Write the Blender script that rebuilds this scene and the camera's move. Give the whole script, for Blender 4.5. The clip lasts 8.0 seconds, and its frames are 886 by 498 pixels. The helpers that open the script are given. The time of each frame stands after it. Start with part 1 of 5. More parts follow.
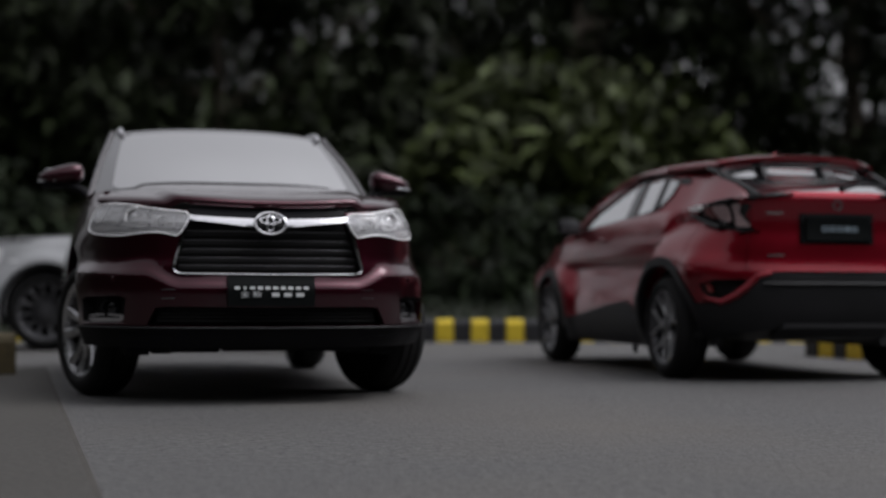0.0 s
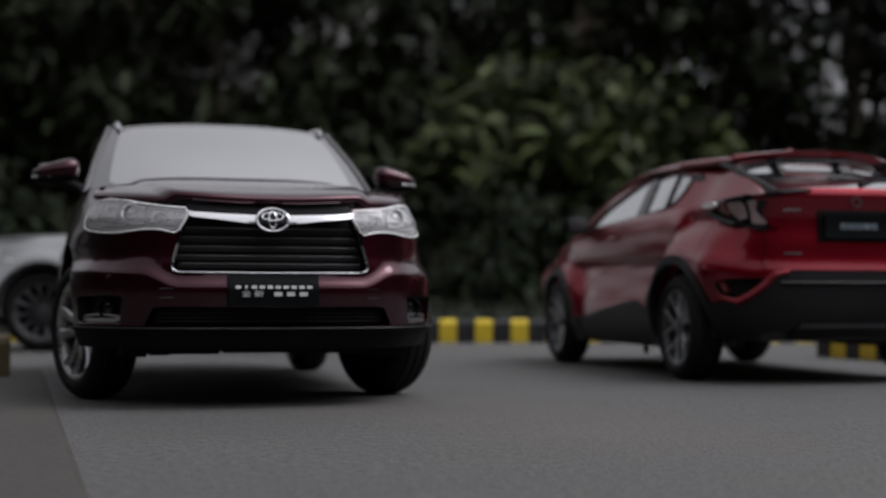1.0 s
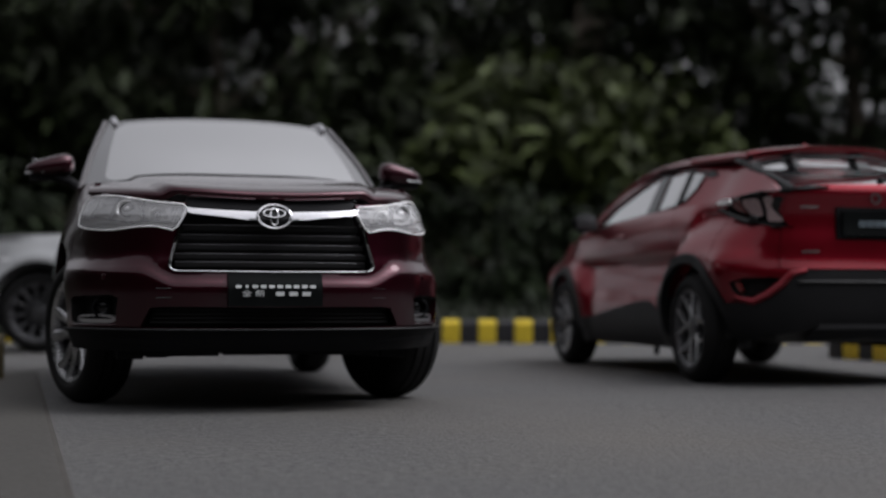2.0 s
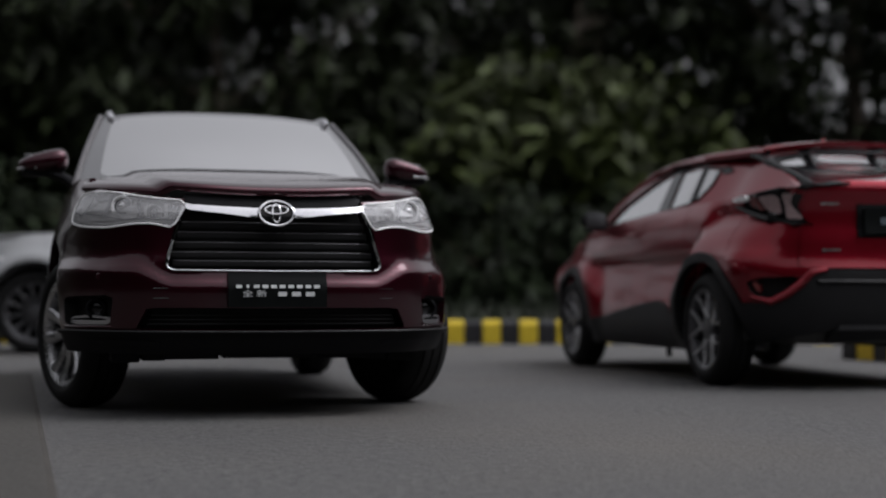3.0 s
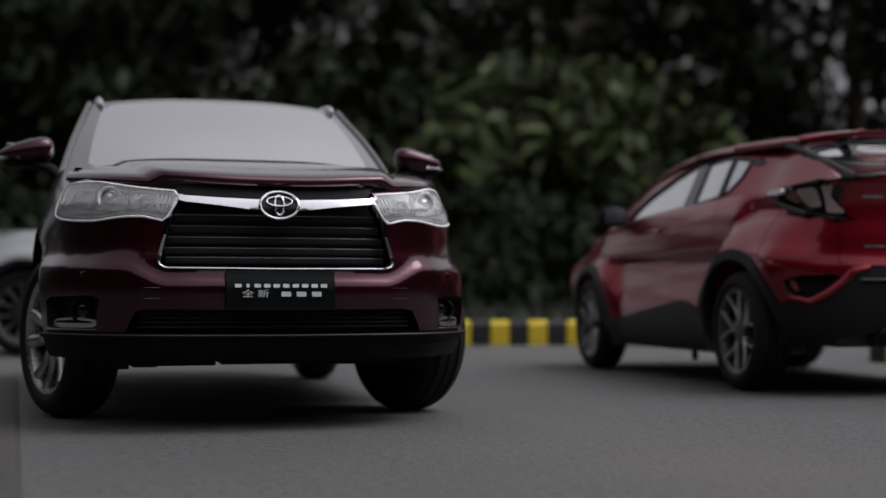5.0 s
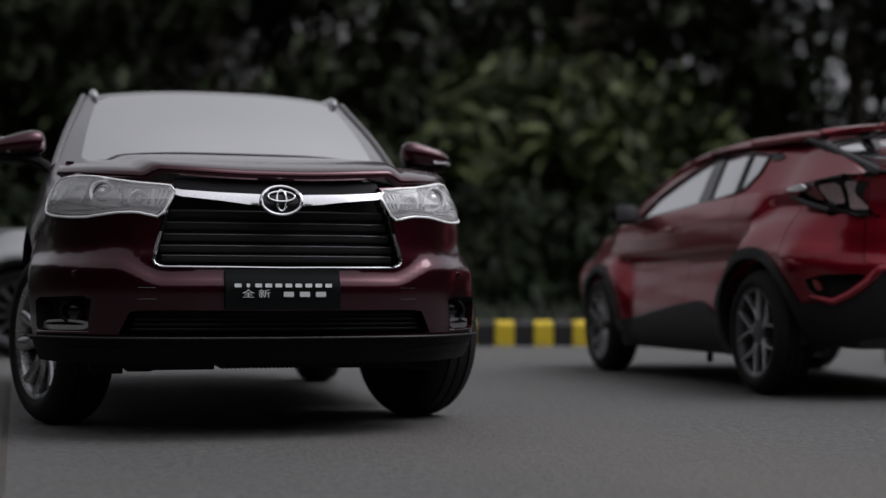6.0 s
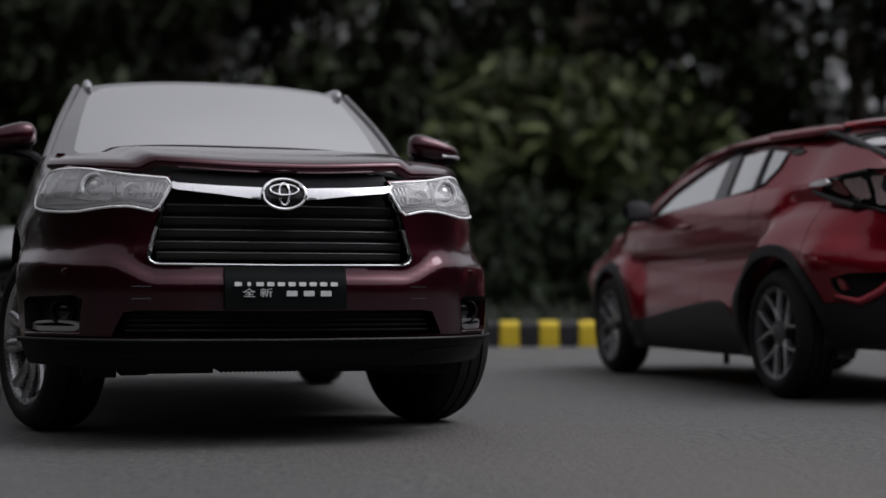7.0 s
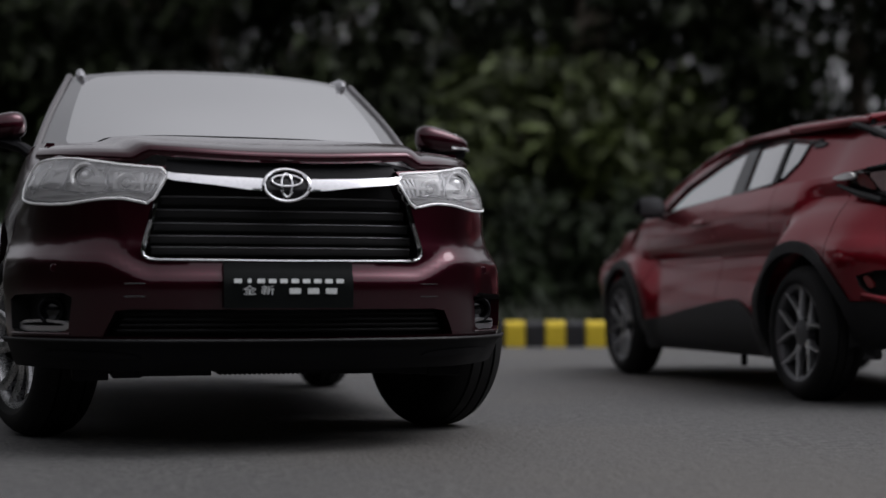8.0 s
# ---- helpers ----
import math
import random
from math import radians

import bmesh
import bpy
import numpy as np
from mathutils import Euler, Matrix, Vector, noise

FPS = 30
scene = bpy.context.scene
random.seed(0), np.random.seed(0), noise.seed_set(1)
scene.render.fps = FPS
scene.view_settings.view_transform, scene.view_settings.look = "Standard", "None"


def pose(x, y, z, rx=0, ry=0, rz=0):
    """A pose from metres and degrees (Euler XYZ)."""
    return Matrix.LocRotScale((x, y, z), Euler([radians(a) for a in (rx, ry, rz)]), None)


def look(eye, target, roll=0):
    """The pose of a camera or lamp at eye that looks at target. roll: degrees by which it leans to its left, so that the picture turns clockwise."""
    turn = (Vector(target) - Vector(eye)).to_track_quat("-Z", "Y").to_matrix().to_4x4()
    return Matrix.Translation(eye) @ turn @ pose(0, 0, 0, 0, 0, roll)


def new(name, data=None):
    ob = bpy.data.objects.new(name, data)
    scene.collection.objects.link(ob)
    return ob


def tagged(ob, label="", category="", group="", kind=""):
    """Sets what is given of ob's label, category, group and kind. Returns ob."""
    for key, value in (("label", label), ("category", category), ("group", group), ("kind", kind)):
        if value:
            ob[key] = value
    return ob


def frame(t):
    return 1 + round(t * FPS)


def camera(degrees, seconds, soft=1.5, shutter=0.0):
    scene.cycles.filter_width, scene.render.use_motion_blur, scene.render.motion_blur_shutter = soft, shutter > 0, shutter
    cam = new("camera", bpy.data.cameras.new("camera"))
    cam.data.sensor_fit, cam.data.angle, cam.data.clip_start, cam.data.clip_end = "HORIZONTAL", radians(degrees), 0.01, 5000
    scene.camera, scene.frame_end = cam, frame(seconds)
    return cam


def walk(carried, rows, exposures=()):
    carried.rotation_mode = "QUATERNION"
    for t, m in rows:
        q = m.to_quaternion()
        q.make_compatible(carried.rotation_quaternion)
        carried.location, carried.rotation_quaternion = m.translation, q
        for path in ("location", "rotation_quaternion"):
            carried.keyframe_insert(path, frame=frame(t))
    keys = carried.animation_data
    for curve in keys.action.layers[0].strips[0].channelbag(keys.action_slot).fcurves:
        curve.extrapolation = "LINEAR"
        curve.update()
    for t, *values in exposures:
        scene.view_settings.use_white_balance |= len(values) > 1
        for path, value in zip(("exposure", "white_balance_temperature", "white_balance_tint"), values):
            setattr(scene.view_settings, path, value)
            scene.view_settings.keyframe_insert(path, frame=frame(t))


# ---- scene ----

K = 1 / 18                      # the cars are 1:18 models; car code below is in full-size metres

# ---- camera and walk ----
cam = camera(35.0, 8.0, soft=1.5)
PATH = [
    (0, -0.00000, 0.00000, 0.02825, 0.000, 2.131, -0.103),
    (0.5, -0.00118, 0.00699, 0.02810, -0.012, 2.133, -0.094),
    (1, -0.00254, 0.01473, 0.02810, -0.021, 2.135, -0.080),
    (1.5, -0.00359, 0.02148, 0.02806, -0.026, 2.138, -0.068),
    (3, -0.00719, 0.04458, 0.02821, -0.040, 2.134, -0.035),
    (3.5, -0.00820, 0.05153, 0.02844, -0.045, 2.129, -0.028),
    (4, -0.00936, 0.05963, 0.02844, -0.054, 2.121, -0.024),
    (4.5, -0.01044, 0.06741, 0.02848, -0.055, 2.111, -0.015),
    (6, -0.01387, 0.09172, 0.02874, -0.055, 2.081, 0.008),
    (6.5, -0.01508, 0.09972, 0.02882, -0.060, 2.081, 0.015),
    (7, -0.01634, 0.10827, 0.02860, -0.063, 2.091, 0.022),
    (7.5, -0.01742, 0.11615, 0.02826, -0.059, 2.097, 0.035),
    (8, -0.01861, 0.12468, 0.02815, -0.051, 2.104, 0.048),
]
walk(cam, [(t, pose(x, y, z, 90 + pitch, roll, yaw)) for t, x, y, z, yaw, pitch, roll in PATH],
     exposures=[(0.0, -0.16, 6250, 14), (8.0, -0.20, 6250, 14)])
cam.data.dof.use_dof = True
cam.data.dof.focus_distance = 0.290
cam.data.dof.aperture_fstop = 20.0
cam.data.dof.aperture_blades = 7

# ---- overcast daylight ----
world = bpy.data.worlds.new("overcast_sky")
scene.world = world
world.use_nodes = True
wn, wl = world.node_tree.nodes, world.node_tree.links
wn.clear()
sky = wn.new("ShaderNodeTexSky")
sky.sky_type = "NISHITA"
sky.sun_disc = False
sky.sun_elevation, sky.sun_rotation = radians(62), radians(105)
sky.air_density, sky.dust_density, sky.ozone_density = 1.0, 6.0, 1.0
grey = wn.new("ShaderNodeHueSaturation")
grey.inputs["Saturation"].default_value = 0.04
bg = wn.new("ShaderNodeBackground")
bg.inputs["Strength"].default_value = 0.16
wout = wn.new("ShaderNodeOutputWorld")
wl.new(sky.outputs[0], grey.inputs["Color"])
wl.new(grey.outputs[0], bg.inputs[0])
wl.new(bg.outputs[0], wout.inputs[0])
lamp = bpy.data.lights.new("sun", "SUN")
lamp.energy, lamp.angle, lamp.color = 0.85, radians(24), (1.0, 0.985, 0.96)
sun = new("sun", lamp)
sun.matrix_world = look((3.05, 1.05, 3.5), (0, 0.5, 0))


# ---- materials ----
def material(name, colour, rough=0.5, metal=0.0, vary=0.0, grain=200.0, patch=12.0, bump=0.0, coat=0.0, spec=0.5,
             coat_rough=0.04, other=None, rand=0.0, rough_vary=0.0, transmission=0.0, ior=1.45, coat_ior=1.5):
    """A principled surface with variation at two scales (grain and patches) and a fine relief."""
    m = bpy.data.materials.new(name)
    m.use_nodes = True
    n, l = m.node_tree.nodes, m.node_tree.links
    b = n["Principled BSDF"]
    b.inputs["Base Color"].default_value = (*colour, 1)
    b.inputs["Roughness"].default_value, b.inputs["Metallic"].default_value = rough, metal
    b.inputs["Coat Weight"].default_value, b.inputs["Coat Roughness"].default_value = coat, coat_rough
    b.inputs["Specular IOR Level"].default_value = spec
    b.inputs["Coat IOR"].default_value = coat_ior
    b.inputs["Transmission Weight"].default_value, b.inputs["IOR"].default_value = transmission, ior
    if vary or bump or rough_vary:
        co = n.new("ShaderNodeTexCoord")
        fine, wide = n.new("ShaderNodeTexNoise"), n.new("ShaderNodeTexNoise")
        for t, s, d in ((fine, grain, 5), (wide, patch, 6)):
            t.inputs["Scale"].default_value, t.inputs["Detail"].default_value = s, d
            l.new(co.outputs["Object"], t.inputs["Vector"])
        both = n.new("ShaderNodeMath")
        both.operation = "ADD"
        l.new(fine.outputs["Fac"], both.inputs[0])
        l.new(wide.outputs["Fac"], both.inputs[1])
        half = n.new("ShaderNodeMapRange")
        half.inputs["From Min"].default_value, half.inputs["From Max"].default_value = 0.7, 1.3
        l.new(both.outputs[0], half.inputs["Value"])
        if vary:
            mix = n.new("ShaderNodeMix")
            mix.data_type = "RGBA"
            dark = other or tuple(c * (1 - vary) for c in colour)
            light = tuple(min(1, c * (1 + vary)) for c in colour)
            mix.inputs["A"].default_value, mix.inputs["B"].default_value = (*dark, 1), (*light, 1)
            l.new(half.outputs[0], mix.inputs["Factor"])
            l.new(mix.outputs["Result"], b.inputs["Base Color"])
            if rand:
                info, hsv, rng = n.new("ShaderNodeNewGeometry"), n.new("ShaderNodeHueSaturation"), n.new("ShaderNodeMapRange")
                rng.inputs["To Min"].default_value, rng.inputs["To Max"].default_value = 1 - rand, 1 + rand
                l.new(info.outputs["Random Per Island"], rng.inputs["Value"])
                l.new(rng.outputs[0], hsv.inputs["Value"])
                l.new(mix.outputs["Result"], hsv.inputs["Color"])
                l.new(hsv.outputs[0], b.inputs["Base Color"])
        if rough_vary:
            rr = n.new("ShaderNodeMapRange")
            rr.inputs["To Min"].default_value, rr.inputs["To Max"].default_value = max(0.02, rough - rough_vary), min(1, rough + rough_vary)
            l.new(half.outputs[0], rr.inputs["Value"])
            l.new(rr.outputs[0], b.inputs["Roughness"])
        if bump:
            bp = n.new("ShaderNodeBump")
            bp.inputs["Distance"].default_value, bp.inputs["Strength"].default_value = bump, 0.6
            l.new(fine.outputs["Fac"], bp.inputs["Height"])
            l.new(bp.outputs[0], b.inputs["Normal"])
    return m


def asphalt(name, dark, light):
    """Fine stone grains in a dark binder, with broad worn and stained patches."""
    m = bpy.data.materials.new(name)
    m.use_nodes = True
    n, l = m.node_tree.nodes, m.node_tree.links
    b = n["Principled BSDF"]
    co = n.new("ShaderNodeTexCoord")

    def tex(kind, scale, detail=4.0):
        t = n.new(kind)
        t.inputs["Scale"].default_value = scale
        if "Detail" in t.inputs:
            t.inputs["Detail"].default_value = detail
        l.new(co.outputs["Object"], t.inputs["Vector"])
        return t
    grains, mid, wide, stain = tex("ShaderNodeTexVoronoi", 900), tex("ShaderNodeTexNoise", 480, 7), tex("ShaderNodeTexNoise", 14, 6), tex("ShaderNodeTexNoise", 4.5, 5)

    def mix(a, c, fac, lo, hi, fa=None):
        x, r = n.new("ShaderNodeMix"), n.new("ShaderNodeMapRange")
        x.data_type = "RGBA"
        r.inputs["From Min"].default_value, r.inputs["From Max"].default_value = lo, hi
        l.new(fac, r.inputs["Value"])
        l.new(r.outputs[0], x.inputs["Factor"])
        for key, v in (("A", a), ("B", c)):
            if isinstance(v, tuple):
                x.inputs[key].default_value = (*v, 1)
            else:
                l.new(v, x.inputs[key])
        return x.outputs["Result"]
    base = mix(dark, light, mid.outputs["Fac"], 0.25, 0.75)
    bright = mix(tuple(c * 0.75 for c in dark), tuple(c * 1.25 for c in light), mid.outputs["Fac"], 0.25, 0.75)
    worn = mix(base, bright, wide.outputs["Fac"], 0.42, 0.62)
    brown = mix(worn, (light[0] * 0.95, light[1] * 0.88, light[2] * 0.80), stain.outputs["Fac"], 0.48, 0.70)
    l.new(brown, b.inputs["Base Color"])
    rr = n.new("ShaderNodeMapRange")
    rr.inputs["To Min"].default_value, rr.inputs["To Max"].default_value = 0.55, 0.85
    l.new(wide.outputs["Fac"], rr.inputs["Value"])
    l.new(rr.outputs[0], b.inputs["Roughness"])
    add = n.new("ShaderNodeMath")
    add.operation = "SUBTRACT"
    l.new(mid.outputs["Fac"], add.inputs[0])
    l.new(grains.outputs["Distance"], add.inputs[1])
    bp = n.new("ShaderNodeBump")
    bp.inputs["Distance"].default_value, bp.inputs["Strength"].default_value = 0.0005, 0.6
    l.new(add.outputs[0], bp.inputs["Height"])
    l.new(bp.outputs[0], b.inputs["Normal"])
    return m


M = {
    "asphalt": asphalt("asphalt", (0.037, 0.037, 0.038), (0.097, 0.095, 0.091)),
    "slab": material("concrete_slab", (0.046, 0.043, 0.038), 0.8, vary=0.25, grain=700, patch=7, bump=0.0004),
    "joint": material("joint_dirt", (0.05, 0.045, 0.04), 0.95, vary=0.3, grain=900, patch=60),
    "soil": material("soil", (0.018, 0.017, 0.012), 0.95, vary=0.5, grain=120, patch=4, bump=0.004),
    "kerb_yellow": material("kerb_yellow_paint", (0.64, 0.47, 0.025), 0.55, vary=0.22, grain=600, patch=90, bump=0.0002),
    # much darker yellow, for the corner kerb only
    "kerb_olive": material("olive_kerb_paint", (0.075, 0.058, 0.025), 0.7, vary=0.35, grain=600, patch=60, bump=0.0003),
    "kerb_black": material("kerb_black_paint", (0.018, 0.018, 0.02), 0.5, vary=0.4, grain=600, patch=90, bump=0.0002),
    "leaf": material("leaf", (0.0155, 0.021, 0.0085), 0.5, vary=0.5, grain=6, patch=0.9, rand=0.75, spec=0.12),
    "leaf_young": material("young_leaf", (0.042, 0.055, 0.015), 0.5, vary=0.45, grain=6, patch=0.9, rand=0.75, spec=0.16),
    # leaf colour darkened to stand for shade under the trees
    "leaf_shade": material("shaded_shrub_leaf", (0.011, 0.017, 0.007), 0.6, vary=0.45, grain=12, patch=2, rand=0.6, spec=0.1),
    "bark": material("bark", (0.07, 0.055, 0.04), 0.9, vary=0.45, grain=60, patch=6, bump=0.01),
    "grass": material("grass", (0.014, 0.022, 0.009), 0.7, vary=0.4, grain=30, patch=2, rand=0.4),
}


# ---- mesh helpers ----
def mesh_object(name, verts, faces, mat, smooth=False):
    me = bpy.data.meshes.new(name)
    me.from_pydata([tuple(v) for v in verts], [], [tuple(f) for f in faces])
    me.materials.append(mat)
    me.polygons.foreach_set("use_smooth", [smooth] * len(me.polygons))
    me.update()
    return new(name, me)


def part(name, bm, mat, parent=None, label="", smooth=True, scale=1.0):
    """Links a bmesh as one mesh object under a thing or a part."""
    if scale != 1.0:
        bmesh.ops.scale(bm, vec=(scale, scale, scale), verts=bm.verts)
    me = bpy.data.meshes.new(name)
    bm.normal_update()
    bm.to_mesh(me)
    bm.free()
    me.materials.append(mat)
    me.polygons.foreach_set("use_smooth", [smooth] * len(me.polygons))
    ob = new(name, me)
    if smooth:
        me.set_sharp_from_angle(angle=radians(38))
    ob.parent = parent
    return tagged(ob, label)


# ---- ground, kerbs ----
def sheet(name, corners, z, mat, label, category, depth=0.0):
    bm = bmesh.new()
    f = bm.faces.new([bm.verts.new((x, y, z)) for x, y in corners])
    if depth:
        bmesh.ops.translate(bm, vec=(0, 0, -depth), verts=bm.verts)
        up = bmesh.ops.extrude_face_region(bm, geom=[f])["geom"]
        bmesh.ops.translate(bm, vec=(0, 0, depth), verts=[g for g in up if isinstance(g, bmesh.types.BMVert)])
        bmesh.ops.recalc_face_normals(bm, faces=bm.faces)
    return tagged(part(name, bm, mat, smooth=False), label, category, kind="structure")


ground = sheet("ground", [(-400, -400), (400, -400), (400, 400), (-400, 400)], 0.0, M["asphalt"],
               "dark grey fine-grained asphalt road surface", "ground")
ROAD = Vector((-0.29, 0.957, 0)).normalized()      # the way the road runs, away from the camera
SIDE = Vector((ROAD.y, -ROAD.x, 0))


def along(x, y, d, s=0.0):
    """From the full-size point (x, y), d along the road and s to its right, in world metres."""
    p = Vector((x, y, 0)) * K + ROAD * d * K + SIDE * s * K
    return p.x, p.y


# a concrete strip beside the road, with a dirty joint along its edge
sheet("pavement", [along(-2.0, 7.35, -16, -0.02), along(-2.0, 7.35, 3.4, -0.02), along(-2.0, 7.35, 3.4, -30), along(-2.0, 7.35, -16, -30)],
      0.0004, M["slab"], "pale worn concrete strip along the road edge", "pavement", 0.0004)
sheet("trim", [along(-2.0, 7.35, -16, 0.0), along(-2.0, 7.35, 3.4, 0.0), along(-2.0, 7.35, 3.4, -0.02), along(-2.0, 7.35, -16, -0.02)],
      0.0002, M["joint"], "dark dirty joint between asphalt and concrete", "joint", 0.0002)


def kerb_block(name, length, mat, parent, m, h=0.285, w=0.26):
    """One painted kerb stone with a chamfered front edge, in full-size metres; it lies along +x."""
    prof = [(0, 0), (0, h - 0.06), (0.015, h - 0.022), (0.05, h), (w, h), (w, 0)]
    bm = bmesh.new()
    a = [bm.verts.new((0.004, y, z)) for y, z in prof]
    b = [bm.verts.new((length - 0.004, y, z)) for y, z in prof]
    bm.faces.new(a[::-1])
    bm.faces.new(b)
    for i in range(len(prof)):
        j = (i + 1) % len(prof)
        bm.faces.new((a[i], a[j], b[j], b[i]))
    bmesh.ops.recalc_face_normals(bm, faces=bm.faces)
    bmesh.ops.bevel(bm, geom=[e for e in bm.edges if abs(e.verts[0].co.x - e.verts[1].co.x) < 1e-6], offset=0.008, segments=1, affect="EDGES")
    ob = part(name, bm, mat, parent, scale=K, smooth=False)
    ob.matrix_basis = m
    return ob


def kerb(label, x, y, angle, count, first, yellow=0.25, black=0.213, paint="yellow"):
    """A row of kerb stones painted black and yellow by turns, from (x, y) on."""
    base = tagged(new("kerb"), label, "kerb", kind="structure")
    base.matrix_world = pose(x * K, y * K, 0, 0, 0, angle)
    d, shared = 0.0, {}
    for i in range(count):
        is_y = (i + first) % 2 == 0
        size = yellow if is_y else black
        key = paint if is_y else "black"
        wob = pose(d * K, random.uniform(-0.006, 0.006) * K, 0, 0, 0, random.uniform(-0.8, 0.8))
        if key in shared:
            ob = new("kerb_stone", shared[key])
            ob.parent, ob.matrix_basis = base, wob
        else:
            shared[key] = kerb_block("kerb_stone", size, M["kerb_" + key], base, wob).data
        d += size
    return base


kerb("low kerb painted in black and yellow blocks at the back of the road", -5.3455, 17.5, 0, 56, 0, 0.222, 0.216)
kerb("kerb painted in black and yellow blocks along the road side", 3.42, 13.3, -73, 12, 1)
kerb("kerb painted in black and dark olive-yellow blocks round the street corner", -2.90 - 1.176 * math.cos(radians(17)), 9.58 - 1.176 * math.sin(radians(17)), 17, 5, 0, paint="olive")

# ---- dark planted ground behind the kerb ----
bm = bmesh.new()
bmesh.ops.create_grid(bm, x_segments=90, y_segments=60, size=1)
for v in bm.verts:
    v.co = Vector((v.co.x * 14, 0.985 + (v.co.y * 0.5 + 0.5) ** 2 * 26, 0))
    far = min(1, max(0, (v.co.y - 0.985) / 0.5))
    v.co.z = 0.005 + far * 0.006 * abs(noise.noise(v.co * 3))
tagged(part("verge", bm, M["soil"]), "dark bare soil under the trees behind the kerb", "ground", kind="structure")


# ---- trees ----
def limb(bm, pts, radii, sides=7):
    rings = []
    for i, (p, r) in enumerate(zip(pts, radii)):
        d = (Vector(pts[min(i + 1, len(pts) - 1)]) - Vector(pts[max(i - 1, 0)])).normalized()
        q = d.to_track_quat("Z", "Y")
        rings.append([bm.verts.new(Vector(p) + q @ Vector((r * math.cos(a), r * math.sin(a), 0)))
                      for a in (2 * math.pi * k / sides for k in range(sides))])
    for a, b in zip(rings, rings[1:]):
        for k in range(sides):
            bm.faces.new((a[k], a[(k + 1) % sides], b[(k + 1) % sides], b[k]))
    bm.faces.new(rings[-1])


def leaves(rng, centres, per, spread, length, width, droop):
    """Whorls of long bent leaves round many twig ends; returns verts and faces."""
    verts, faces = [], []
    for c in centres:
        n = max(3, int(rng.normal(per, per * 0.25)))
        for _ in range(n):
            a, e = rng.uniform(0, 2 * math.pi), rng.normal(-droop, 0.45)
            d = np.array((math.cos(a) * math.cos(e), math.sin(a) * math.cos(e), math.sin(e)))
            side = np.cross(d, (0, 0, 1.0))
            side /= np.linalg.norm(side) + 1e-9
            up = np.cross(side, d)
            tw = rng.normal(0, 0.5)
            side = side * math.cos(tw) + up * math.sin(tw)
            s = rng.uniform(0.6, 1.15)
            p0 = np.array(c) + rng.normal(0, spread, 3)
            sag = np.array((0, 0, -0.18 * length * s))
            p1, p2 = p0 + d * length * s * 0.5, p0 + d * length * s + sag
            w = side * width * s * 0.5
            k = len(verts)
            verts += [p0, p1 + w, p2, p1 - w, p1 + np.array((0, 0, -0.15 * width))]
            faces += [(k, k + 1, k + 4), (k + 1, k + 2, k + 4), (k + 2, k + 3, k + 4), (k + 3, k, k + 4)]
    return verts, faces


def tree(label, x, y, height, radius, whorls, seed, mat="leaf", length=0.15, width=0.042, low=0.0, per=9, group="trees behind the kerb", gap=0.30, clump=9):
    rng = np.random.default_rng(seed)
    base = tagged(new("tree"), label, "tree", group)
    base.location = (x, y, 0.0)
    bm = bmesh.new()
    lean = rng.normal(0, 0.06, 2)
    trunk = [(lean[0] * t * height, lean[1] * t * height, t * height * 0.8 - 0.05) for t in np.linspace(0, 1, 7)]
    limb(bm, trunk, [0.045 * height * (1 - 0.8 * t) * 0.8 for t in np.linspace(0, 1, 7)], 9)
    part("trunk", bm, M["bark"], base)
    for i in range(9):
        a, h = rng.uniform(0, 2 * math.pi), rng.uniform(max(0.1, low + 0.08), 0.78) * height
        r = radius * rng.uniform(0.55, 0.95)
        p0 = Vector((lean[0] * h, lean[1] * h, h))
        p2 = p0 + Vector((math.cos(a) * r, math.sin(a) * r, rng.uniform(0.05, 0.35) * height))
        p1 = (p0 + p2) / 2 + Vector((0, 0, -0.04 * height))
        bm = bmesh.new()
        limb(bm, [p0, p1, p2], [0.014 * height, 0.008 * height, 0.003 * height], 6)
        part("branch", bm, M["bark"], base)
    clumps = []
    while len(clumps) < max(12, whorls // clump):
        a, t = rng.uniform(0, 2 * math.pi), rng.uniform(low, 1)
        env = radius * (0.75 + 0.35 * math.sin(math.pi * min(1, t * 0.9 + 0.12))) * (1 if t < 0.75 else math.sqrt(max(0, 1 - ((t - 0.75) / 0.25) ** 2)))
        r = env * math.sqrt(rng.uniform(0.15, 1))
        p = Vector((math.cos(a) * r, math.sin(a) * r, t * height))
        if noise.noise(p * (2.2 / max(radius, 0.5)) + Vector((seed * 7.1, 0, 0))) < -gap:
            continue
        clumps.append(p)
    centres = []
    for i in range(whorls):
        c = clumps[i % len(clumps)]
        d = rng.normal(0, 1, 3)
        centres.append(c + Vector((d[0] * 0.15, d[1] * 0.15, d[2] * 0.11 - 0.05)) * (radius / 1.7))
    v, f = leaves(rng, centres, per, 0.05 * length / 0.15, length, width, 0.35)
    crown = mesh_object("crown", v, f, M[mat])
    crown.parent = base
    return base


DARK = "broad-leaved tree with a dense dark green drooping crown"
YOUNG = "bushy broad-leaved tree with lighter green hanging leaves"
tree(YOUNG, 0.74, 8.3, 1.42, 0.95, 850, 3, "leaf_young", length=0.19, width=0.05, low=0.05, gap=0.1)
tree(YOUNG, 0.22, 7.5, 0.92, 0.50, 330, 23, "leaf_young", length=0.16, width=0.042, low=0.05, gap=0.05)
tree(YOUNG, 1.20, 7.7, 0.86, 0.50, 330, 24, "leaf_young", length=0.16, width=0.042, low=0.05, gap=0.05)
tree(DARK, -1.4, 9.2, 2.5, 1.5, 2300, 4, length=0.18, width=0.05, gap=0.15)
